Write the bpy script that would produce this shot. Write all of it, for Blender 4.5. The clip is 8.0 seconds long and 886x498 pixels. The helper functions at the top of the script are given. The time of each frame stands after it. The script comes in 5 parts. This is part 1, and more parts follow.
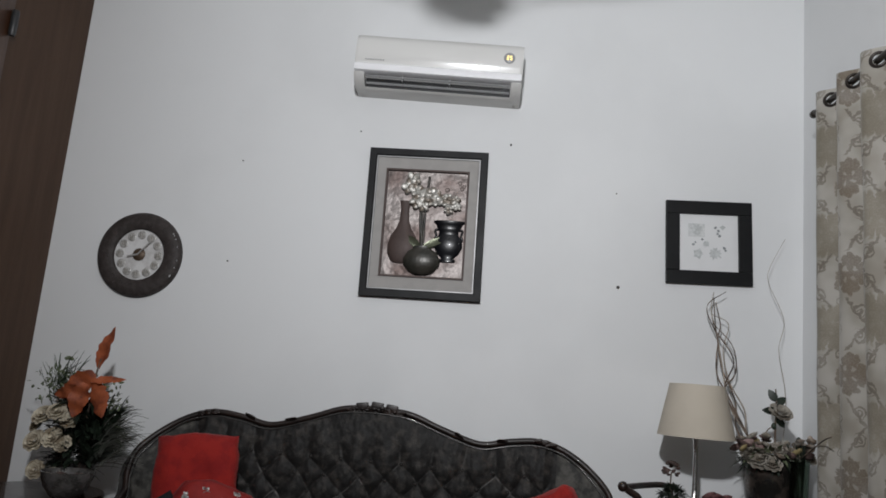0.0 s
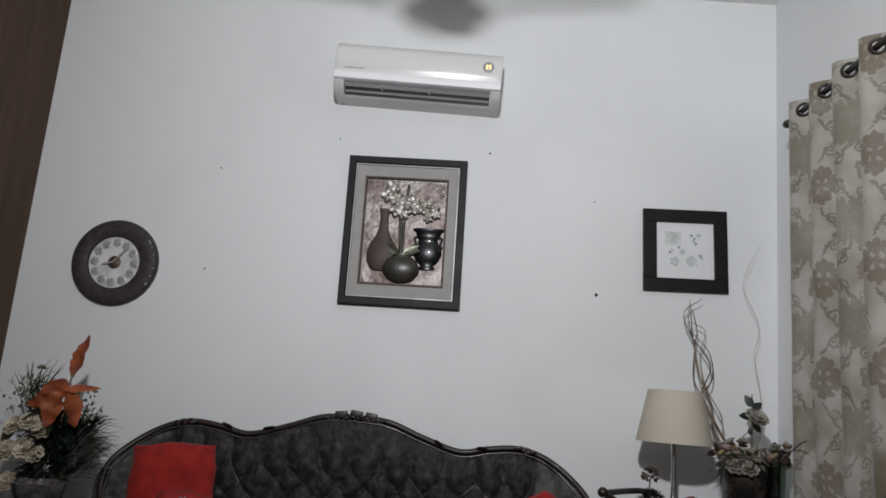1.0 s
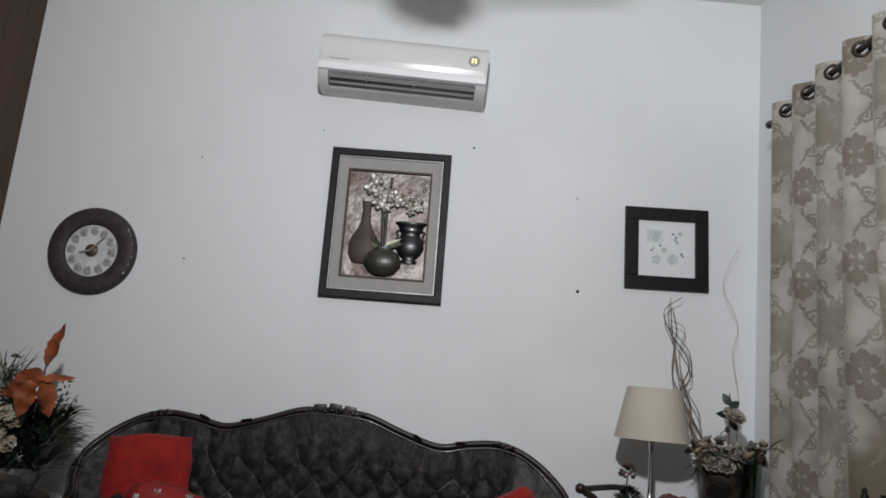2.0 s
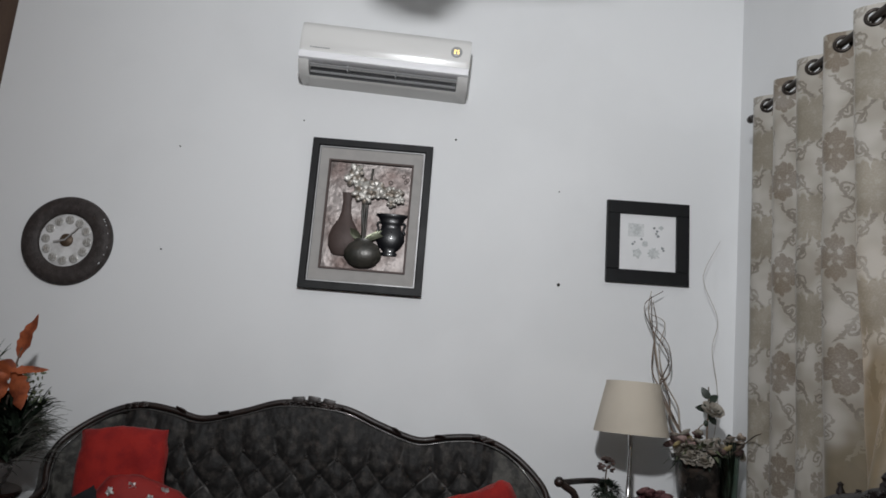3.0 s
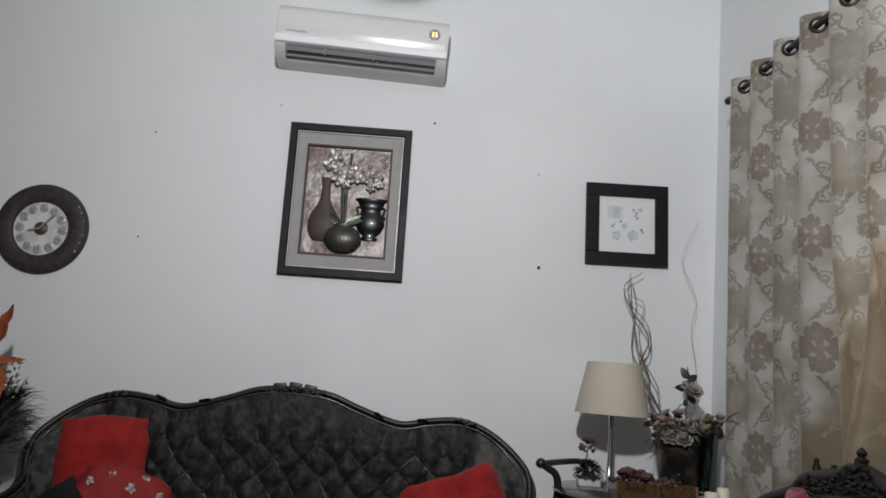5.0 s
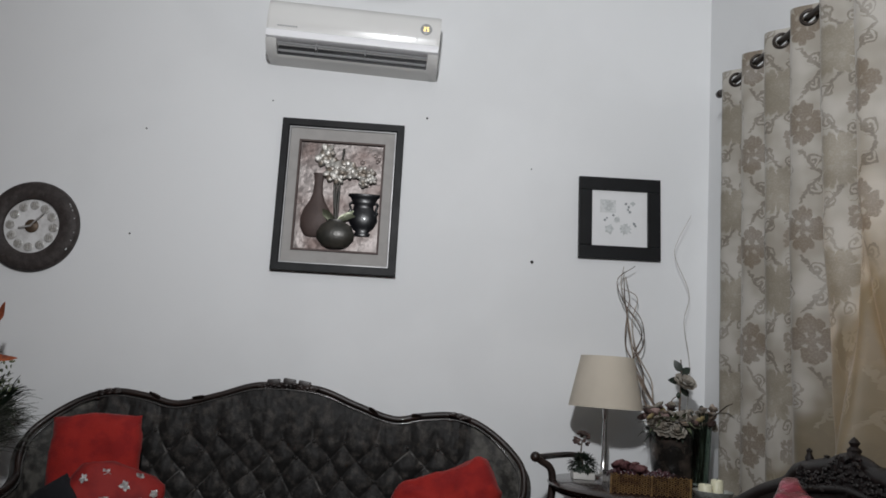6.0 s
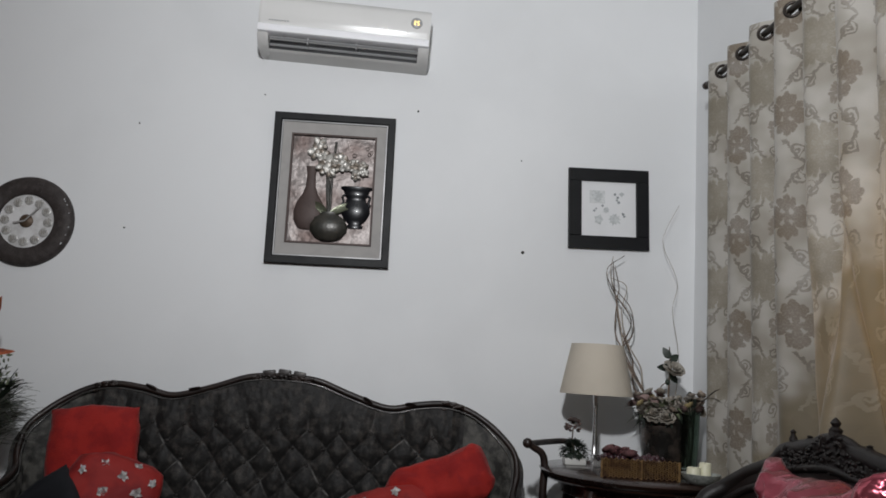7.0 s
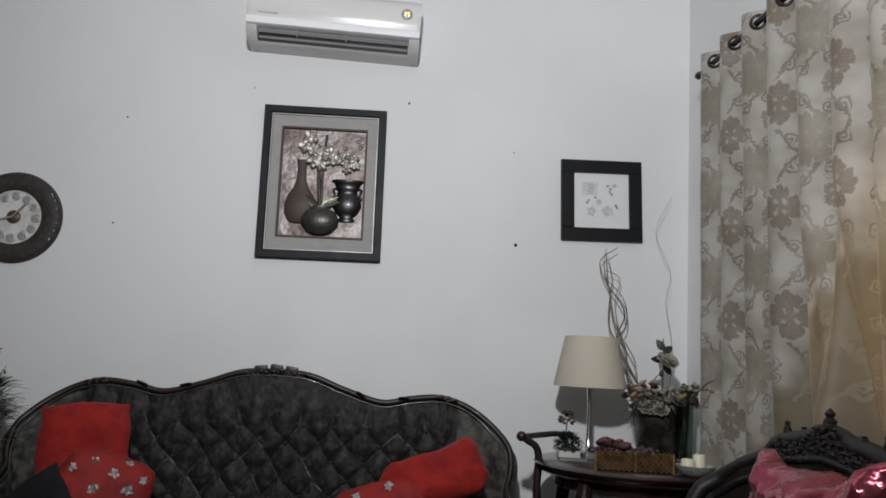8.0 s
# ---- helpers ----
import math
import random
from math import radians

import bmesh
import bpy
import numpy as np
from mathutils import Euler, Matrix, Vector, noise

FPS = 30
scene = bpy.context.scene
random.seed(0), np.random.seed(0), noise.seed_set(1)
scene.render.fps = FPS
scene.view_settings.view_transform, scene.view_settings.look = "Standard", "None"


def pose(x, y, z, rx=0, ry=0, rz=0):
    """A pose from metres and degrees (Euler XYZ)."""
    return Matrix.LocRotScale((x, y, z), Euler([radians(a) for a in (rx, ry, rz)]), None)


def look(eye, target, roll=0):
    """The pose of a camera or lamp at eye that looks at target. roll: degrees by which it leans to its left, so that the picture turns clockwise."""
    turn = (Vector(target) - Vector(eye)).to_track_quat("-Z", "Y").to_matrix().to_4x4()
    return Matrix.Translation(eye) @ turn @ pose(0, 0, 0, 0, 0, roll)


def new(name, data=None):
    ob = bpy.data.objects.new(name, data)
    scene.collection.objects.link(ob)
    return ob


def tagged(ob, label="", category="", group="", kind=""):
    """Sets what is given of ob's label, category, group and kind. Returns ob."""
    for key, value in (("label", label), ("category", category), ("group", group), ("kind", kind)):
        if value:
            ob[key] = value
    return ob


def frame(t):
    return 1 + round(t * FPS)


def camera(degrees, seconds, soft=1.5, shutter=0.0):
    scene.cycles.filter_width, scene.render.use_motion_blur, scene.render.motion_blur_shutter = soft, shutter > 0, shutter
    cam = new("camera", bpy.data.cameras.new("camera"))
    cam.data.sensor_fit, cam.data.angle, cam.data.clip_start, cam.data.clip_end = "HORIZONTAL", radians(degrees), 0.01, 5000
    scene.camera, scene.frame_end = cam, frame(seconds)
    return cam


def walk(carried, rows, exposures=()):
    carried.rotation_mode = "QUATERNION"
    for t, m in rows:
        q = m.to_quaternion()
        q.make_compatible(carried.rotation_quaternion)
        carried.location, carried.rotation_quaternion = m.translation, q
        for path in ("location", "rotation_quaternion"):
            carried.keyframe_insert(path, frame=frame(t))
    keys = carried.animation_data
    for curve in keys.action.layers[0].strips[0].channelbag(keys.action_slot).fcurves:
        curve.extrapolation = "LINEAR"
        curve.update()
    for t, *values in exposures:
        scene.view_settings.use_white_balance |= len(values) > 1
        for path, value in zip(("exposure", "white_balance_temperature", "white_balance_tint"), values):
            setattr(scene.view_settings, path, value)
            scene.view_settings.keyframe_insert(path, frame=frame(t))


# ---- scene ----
cam = camera(60.1, 8.0, soft=1.7)
PATH = [
    (0, (0.223, -0.054, 1.149), (0.085, 1.91, 1.503), 5.1),
    (0.5, (0.197, -0.066, 1.138), (0.089, 1.897, 1.51), 4.6),
    (1, (0.203, -0.053, 1.119), (0.128, 1.906, 1.513), 4.8),
    (1.5, (0.199, -0.05, 1.12), (0.148, 1.911, 1.51), 5.2),
    (3, (0.214, -0.016, 1.125), (0.232, 1.949, 1.494), 5.7),
    (3.5, (0.217, -0.016, 1.128), (0.251, 1.95, 1.489), 5.5),
    (4, (0.215, -0.013, 1.122), (0.265, 1.955, 1.477), 5.4),
    (4.5, (0.221, -0.011, 1.125), (0.279, 1.958, 1.467), 5.1),
    (6, (0.218, -0.008, 1.118), (0.308, 1.963, 1.444), 4.3),
    (6.5, (0.227, -0.006, 1.116), (0.323, 1.967, 1.433), 4.1),
    (7, (0.211, -0.053, 1.1), (0.326, 1.92, 1.411), 3.7),
    (7.5, (0.221, -0.031, 1.102), (0.342, 1.942, 1.404), 3.4),
    (8, (0.22, -0.031, 1.102), (0.352, 1.943, 1.397), 3.2),
]
EXPOSURES = [(0, 0.0), (8, 0.0)]
walk(cam, [(t, look(eye, target, roll)) for t, eye, target, roll in PATH], EXPOSURES)

# ---- light: one pendant reflector lamp above the seating, dusk outside the curtained window
LAMP = Vector((0.038, -0.042, 2.433))
world = bpy.data.worlds.new("world")
scene.world = world
world.use_nodes = True
world.node_tree.nodes["Background"].inputs[0].default_value = (0.05, 0.05, 0.06, 1)
world.node_tree.nodes["Background"].inputs[1].default_value = 0.3
AIM = Vector((0.24, 3.6, 2.35))
bulb_light = bpy.data.lights.new("bulb_light", "SPOT")
bulb_light.energy, bulb_light.shadow_soft_size, bulb_light.color = 277, 0.07, (0.955, 0.97, 1.0)
bulb_light.spot_size, bulb_light.spot_blend = radians(121), 1.0
new("bulb_light", bulb_light).matrix_world = look(LAMP, AIM)
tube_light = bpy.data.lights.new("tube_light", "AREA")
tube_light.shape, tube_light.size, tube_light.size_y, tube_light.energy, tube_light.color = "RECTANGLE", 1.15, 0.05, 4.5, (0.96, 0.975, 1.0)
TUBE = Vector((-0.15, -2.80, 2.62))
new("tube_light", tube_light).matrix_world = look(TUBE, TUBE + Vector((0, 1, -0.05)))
porch = bpy.data.lights.new("porch_light", "AREA")
porch.shape, porch.size, porch.size_y, porch.energy, porch.color = "RECTANGLE", 0.8, 0.7, 5.0, (1.0, 0.66, 0.28)
porch_ob = new("porch_light", porch)
porch_ob.matrix_world = look((1.86, 1.75, 1.35), (1.0, 1.75, 1.35))

# ---- materials
def material(name, rgb, rough=0.6, metal=0.0, vary=0.12, scale=8.0, fine=120.0, bump=0.15, second=None, mask=(0.45, 0.6),
             sheen=0.0, coat=0.0, transmission=0.0, alpha=1.0, spec=0.5, island=False):
    """Principled surface with variation at two scales and a fine relief; second: a colour that comes in as stains."""
    m = bpy.data.materials.new(name)
    m.use_nodes = True
    n, l = m.node_tree.nodes, m.node_tree.links
    b = n["Principled BSDF"]
    co = n.new("ShaderNodeTexCoord")
    big, small = n.new("ShaderNodeTexNoise"), n.new("ShaderNodeTexNoise")
    big.inputs["Scale"].default_value, small.inputs["Scale"].default_value = scale, fine
    big.inputs["Detail"].default_value, small.inputs["Detail"].default_value = 4, 2
    for t in (big, small):
        l.new(co.outputs["Object"], t.inputs["Vector"])
    ramp = n.new("ShaderNodeMapRange")
    ramp.inputs[1].default_value, ramp.inputs[2].default_value = mask
    l.new(big.outputs[0], ramp.inputs[0])
    mix = n.new("ShaderNodeMix")
    mix.data_type = "RGBA"
    other = second or tuple(c * (1 - vary) for c in rgb)
    mix.inputs[6].default_value, mix.inputs[7].default_value = (*rgb, 1), (*other, 1)
    l.new(ramp.outputs[0], mix.inputs[0])
    hsv = n.new("ShaderNodeHueSaturation")
    val = n.new("ShaderNodeMapRange")
    val.inputs[3].default_value, val.inputs[4].default_value = 1 - vary, 1 + vary
    l.new(small.outputs[0], val.inputs[0])
    if island:
        geo = n.new("ShaderNodeNewGeometry")
        l.new(geo.outputs["Random Per Island"], val.inputs[0])
    l.new(val.outputs[0], hsv.inputs["Value"])
    l.new(mix.outputs[2], hsv.inputs["Color"])
    l.new(hsv.outputs[0], b.inputs["Base Color"])
    rr = n.new("ShaderNodeMapRange")
    rr.inputs[3].default_value, rr.inputs[4].default_value = max(0.02, rough - 0.08), min(1, rough + 0.08)
    l.new(big.outputs[0], rr.inputs[0])
    l.new(rr.outputs[0], b.inputs["Roughness"])
    b.inputs["Metallic"].default_value = metal
    b.inputs["Sheen Roughness"].default_value = 0.28
    b.inputs["Sheen Weight"].default_value, b.inputs["Coat Weight"].default_value = sheen, coat
    b.inputs["Transmission Weight"].default_value, b.inputs["Alpha"].default_value = transmission, alpha
    b.inputs["Specular IOR Level"].default_value = spec
    if bump:
        bp = n.new("ShaderNodeBump")
        bp.inputs["Strength"].default_value, bp.inputs["Distance"].default_value = bump, 0.004
        l.new(small.outputs[0], bp.inputs["Height"])
        l.new(bp.outputs[0], b.inputs["Normal"])
    return m


def wood(name, rgb, dark, rough=0.35, coat=0.2, scale=(2, 14, 2)):
    """Stained wood with stretched grain and scuffs."""
    m = material(name, rgb, rough, 0, 0.18, 3.0, 60.0, 0.2, second=dark, mask=(0.35, 0.65), coat=coat)
    n, l = m.node_tree.nodes, m.node_tree.links
    mp = n.new("ShaderNodeMapping")
    mp.inputs["Scale"].default_value = scale
    co = [x for x in n if x.type == "TEX_COORD"][0]
    l.new(co.outputs["Object"], mp.inputs["Vector"])
    for t in [x for x in n if x.type == "TEX_NOISE"]:
        l.new(mp.outputs[0], t.inputs["Vector"])
    return m


def add_crease_sheen(m, rgb):
    """Velvet sheen painted as paler colour on the mesh's marked creases, broken by noise."""
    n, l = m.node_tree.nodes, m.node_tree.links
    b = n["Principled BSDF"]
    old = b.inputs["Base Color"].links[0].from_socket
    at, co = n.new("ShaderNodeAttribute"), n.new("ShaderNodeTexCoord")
    at.attribute_name = "wear_sheen"
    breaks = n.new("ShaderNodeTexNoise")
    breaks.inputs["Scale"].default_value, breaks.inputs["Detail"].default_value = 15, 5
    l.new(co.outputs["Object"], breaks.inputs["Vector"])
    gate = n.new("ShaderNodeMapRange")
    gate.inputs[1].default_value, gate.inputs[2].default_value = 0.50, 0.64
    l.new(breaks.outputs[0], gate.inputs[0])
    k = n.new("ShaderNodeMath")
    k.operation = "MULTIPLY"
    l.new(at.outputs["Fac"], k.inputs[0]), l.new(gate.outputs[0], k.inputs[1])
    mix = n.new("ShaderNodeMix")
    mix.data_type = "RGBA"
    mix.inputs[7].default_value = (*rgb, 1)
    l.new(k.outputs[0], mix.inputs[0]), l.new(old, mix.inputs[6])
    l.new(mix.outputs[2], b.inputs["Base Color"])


def glass(name, rgb, rough=0.03):
    return material(name, rgb, rough, 0, 0.02, 5, 40, 0.02, transmission=1.0)


M_WALL = material("wall_paint", (0.80, 0.81, 0.815), 0.55, 0, 0.025, 1.3, 260.0, 0.12, second=(0.765, 0.775, 0.78))
M_CEIL = material("ceiling_paint", (0.80, 0.80, 0.79), 0.8, 0, 0.03, 1.5, 200.0, 0.1)
M_FLOOR = material("brown_carpet", (0.15, 0.115, 0.09), 0.9, 0, 0.15, 3.0, 160.0, 0.4, second=(0.12, 0.09, 0.07))
M_BROWN = wood("brown_laminate", (0.074, 0.036, 0.017), (0.058, 0.027, 0.0125), 0.65, 0.0, (6, 6, 0.6))
M_DOOR = wood("door_wood", (0.075, 0.034, 0.018), (0.05, 0.022, 0.012), 0.4, 0.1, (8, 8, 0.5))
M_ACWHITE = material("gloss_plastic", (0.76, 0.755, 0.735), 0.20, 0, 0.015, 3, 200, 0.01, coat=0.6)
M_ACBODY = material("plastic_shell", (0.70, 0.695, 0.675), 0.42, 0, 0.03, 3, 200, 0.02)
M_CHROME = material("bright_trim", (0.96, 0.96, 0.98), 0.3, 0.0, 0.02, 5, 150, 0.01, coat=1.0)
M_BLACKPL = material("dark_plastic", (0.035, 0.036, 0.038), 0.4, 0, 0.1, 6, 100, 0.05)
M_LOUVRE = material("grey_louvre", (0.36, 0.365, 0.37), 0.4, 0, 0.06, 6, 100, 0.02)
M_FRAME = material("black_lacquer_frame", (0.009, 0.0095, 0.0105), 0.5, 0, 0.15, 12, 160, 0.08, spec=0.22)
M_SILVERLINE = material("silver_fillet", (0.30, 0.30, 0.30), 0.45, 0.5, 0.1, 20, 200, 0.05)
M_MAT = material("linen_mat", (0.40, 0.385, 0.37), 0.85, 0, 0.06, 20, 500, 0.25)
M_RELIEF = material("burnished_tin", (0.25, 0.222, 0.21), 0.45, 0.5, 0.3, 6, 60, 0.45, second=(0.125, 0.088, 0.078), mask=(0.42, 0.64))
M_BROWNVASE = material("brown_relief", (0.080, 0.056, 0.050), 0.55, 0.1, 0.12, 18, 90, 0.1, spec=0.3)
M_GREYVASE = material("grey_green_relief", (0.052, 0.048, 0.040), 0.36, 0.2, 0.2, 14, 80, 0.2, second=(0.03, 0.03, 0.025))
M_BLACKVASE = material("black_relief", (0.006, 0.0065, 0.009), 0.3, 0.0, 0.2, 14, 80, 0.1, coat=0.15, spec=0.35)
M_PETALTIN = material("tin_petal", (0.50, 0.485, 0.45), 0.42, 0.45, 0.2, 30, 120, 0.4, second=(0.18, 0.15, 0.12))
M_LEAFTIN = material("tin_leaf", (0.13, 0.14, 0.095), 0.3, 0.6, 0.2, 30, 120, 0.3)
M_PAPER = material("print_paper", (0.77, 0.775, 0.78), 0.6, 0, 0.02, 10, 300, 0.03)
M_PRINT = material("grey_print", (0.50, 0.52, 0.52), 0.7, 0, 0.25, 60, 300, 0.0, second=(0.62, 0.64, 0.64))
M_PRINTPALE = material("pale_print", (0.60, 0.615, 0.615), 0.7, 0, 0.2, 60, 300, 0.0, second=(0.68, 0.69, 0.69))
M_PRINT2 = material("dark_grey_print", (0.28, 0.30, 0.31), 0.7, 0, 0.25, 60, 300, 0.0)
M_CLOCKRIM = material("brown_mosaic_rim", (0.040, 0.033, 0.031), 0.6, 0, 0.35, 34, 130, 0.35, second=(0.055, 0.046, 0.044), spec=0.35)
M_CLOCKFACE = material("pearl_dial", (0.74, 0.735, 0.73), 0.25, 0, 0.06, 14, 150, 0.1, second=(0.56, 0.55, 0.54), coat=0.2)
M_BOSS = material("grey_pearl_boss", (0.52, 0.51, 0.49), 0.25, 0.1, 0.2, 60, 150, 0.4, second=(0.34, 0.33, 0.31), coat=0.4)
M_NUMERAL = material("grey_numeral", (0.30, 0.28, 0.25), 0.5, 0.2, 0.1, 30, 100, 0.1)
M_HANDLE = material("pewter_pointer", (0.40, 0.39, 0.38), 0.4, 0.3, 0.1, 30, 100, 0.1)
M_BRASSDK = material("aged_brass", (0.12, 0.082, 0.055), 0.5, 0.4, 0.15, 20, 100, 0.1)
M_GLINT_CHIP = material("glint_chip", (0.7, 0.72, 0.72), 0.1, 0.2, 0.1, 20, 100, 0.0, coat=0.6)
M_SOFAWOOD = wood("dark_carved_wood", (0.024, 0.013, 0.010), (0.010, 0.0064, 0.0055), 0.42, 0.10, (4, 4, 4))
M_SETTEE = wood("ebonised_wood", (0.013, 0.0085, 0.0075), (0.007, 0.005, 0.0045), 0.5, 0.05, (4, 4, 4))
M_BEAD = material("shiny_piping", (0.10, 0.097, 0.094), 0.25, 0.55, 0.15, 12, 100, 0.1, coat=0.4)
M_VELVET = material("crushed_velvet", (0.013, 0.0122, 0.0118), 0.62, 0, 0.6, 24, 140, 0.35, second=(0.066, 0.059, 0.053), mask=(0.48, 0.78), sheen=0.24, spec=0.28)
add_crease_sheen(M_VELVET, (0.21, 0.204, 0.195))
M_VELVET2 = material("worn_velvet", (0.022, 0.021, 0.019), 0.6, 0, 0.25, 20, 140, 0.5, second=(0.085, 0.081, 0.072), mask=(0.42, 0.60), sheen=0.05, spec=0.3)
M_RED = material("red_plush", (0.32, 0.0115, 0.007), 0.9, 0, 0.2, 14, 220, 0.8, second=(0.245, 0.0075, 0.007), sheen=0.06)
M_RED2 = material("red_satin_cotton", (0.27, 0.010, 0.007), 0.75, 0, 0.12, 10, 300, 0.3, second=(0.19, 0.007, 0.008), sheen=0.04)
M_SEQUIN = material("silver_sequin", (0.62, 0.60, 0.59), 0.3, 0.85, 0.3, 60, 260, 1.0)
M_NAVY = material("navy_cotton", (0.0028, 0.0036, 0.0065), 0.9, 0, 0.2, 12, 240, 0.4)
M_PINK = material("pink_satin", (0.40, 0.085, 0.115), 0.18, 0.65, 0.2, 10, 26, 1.0, second=(0.36, 0.07, 0.10), sheen=0.2)
M_SHADE = material("linen_shade", (0.60, 0.54, 0.45), 0.8, 0, 0.05, 6, 420, 0.25)
M_STEEL = material("polished_steel", (0.78, 0.78, 0.78), 0.27, 1.0, 0.04, 8, 120, 0.02)
M_TABLE = wood("walnut_table", (0.030, 0.014, 0.010), (0.013, 0.007, 0.006), 0.25, 0.4, (3, 9, 3))
M_TWIG = material("brown_twig", (0.16, 0.115, 0.085), 0.7, 0, 0.3, 20, 200, 0.4, second=(0.06, 0.045, 0.035))
M_TWIGPALE = material("pale_twig", (0.36, 0.31, 0.26), 0.7, 0, 0.2, 20, 200, 0.3)
M_CREAM = material("cream_petal", (0.66, 0.60, 0.48), 0.75, 0, 0.15, 30, 200, 0.2, second=(0.33, 0.27, 0.19))
M_WHITEPETAL = material("dusty_white_petal", (0.42, 0.39, 0.34), 0.75, 0, 0.2, 30, 200, 0.2, second=(0.27, 0.235, 0.19))
M_DRIED = material("dried_petal", (0.26, 0.20, 0.15), 0.8, 0, 0.4, 25, 150, 0.3, second=(0.42, 0.38, 0.34), island=True)
M_MAUVE = material("mauve_petal", (0.20, 0.095, 0.095), 0.7, 0, 0.3, 25, 150, 0.3, second=(0.12, 0.045, 0.05), island=True)
M_BLUSH = material("blush_petal", (0.36, 0.255, 0.235), 0.75, 0, 0.25, 30, 200, 0.2, second=(0.24, 0.15, 0.14), island=True)
M_STRAW = material("straw_petal", (0.40, 0.32, 0.16), 0.75, 0, 0.25, 30, 200, 0.2, second=(0.26, 0.20, 0.10), island=True)
M_DUSK = material("dusky_bloom", (0.13, 0.082, 0.072), 0.8, 0, 0.4, 25, 150, 0.3, second=(0.07, 0.05, 0.045), island=True)
M_ORANGE = material("orange_silk_leaf", (0.38, 0.095, 0.034), 0.65, 0, 0.25, 22, 130, 0.3, second=(0.17, 0.038, 0.016), mask=(0.4, 0.7))
M_DRYGRASS = material("dried_grass", (0.17, 0.17, 0.15), 0.7, 0, 0.3, 20, 120, 0.2, second=(0.11, 0.12, 0.10), island=True)
M_GREEN = material("green_leaf", (0.036, 0.052, 0.026), 0.6, 0, 0.35, 20, 120, 0.2, second=(0.03, 0.05, 0.022), island=True)
M_PALEGREEN = material("pale_green_sprig", (0.15, 0.175, 0.10), 0.7, 0, 0.3, 20, 120, 0.2, second=(0.09, 0.11, 0.06), island=True)
M_DARKLEAF = material("dark_leaf", (0.021, 0.032, 0.021), 0.5, 0, 0.35, 20, 120, 0.2, island=True)
M_VASE = material("black_ceramic", (0.012, 0.011, 0.010), 0.25, 0, 0.2, 10, 90, 0.15, second=(0.075, 0.058, 0.048), mask=(0.46, 0.66), coat=0.3)
M_GLASS = glass("clear_glass", (0.95, 0.97, 0.96))
M_GREENGLASS = material("green_tinted_glass", (0.50, 0.60, 0.53), 0.06, 0, 0.05, 5, 40, 0.02, transmission=1.0)
M_SMOKY = material("smoky_glass", (0.17, 0.16, 0.155), 0.12, 0, 0.3, 24, 90, 0.3, second=(0.09, 0.085, 0.08), coat=0.6, transmission=0.35)
M_CANDLE = material("ivory_wax", (0.72, 0.70, 0.52), 0.45, 0, 0.04, 12, 120, 0.05)
M_BASKET = material("gilt_fretwork", (0.30, 0.185, 0.075), 0.35, 0.5, 0.25, 30, 200, 0.4, second=(0.14, 0.08, 0.035))
M_GRAPE = material("plum_berry", (0.045, 0.016, 0.022), 0.3, 0, 0.4, 20, 100, 0.05, island=True, coat=0.2)
M_POTWHITE = material("white_ceramic", (0.62, 0.61, 0.58), 0.3, 0, 0.05, 12, 120, 0.05)
M_ROD = material("bronze_rod", (0.045, 0.037, 0.032), 0.35, 0.7, 0.15, 12, 120, 0.05)
M_FAN = material("fan_enamel", (0.62, 0.60, 0.55), 0.35, 0, 0.04, 5, 120, 0.02)
M_NAIL = material("dark_nail", (0.05, 0.045, 0.04), 0.5, 0.5, 0.1, 20, 100, 0.1)
M_ALU = material("window_aluminium", (0.35, 0.33, 0.30), 0.4, 0.8, 0.05, 10, 100, 0.05)

M_GLOW = bpy.data.materials.new("display_glow")
M_GLOW.use_nodes = True
g = M_GLOW.node_tree.nodes["Principled BSDF"]
g.inputs["Base Color"].default_value = (0.8, 0.6, 0.2, 1)
g.inputs["Emission Color"].default_value, g.inputs["Emission Strength"].default_value = (1.0, 0.78, 0.28, 1), 1.6


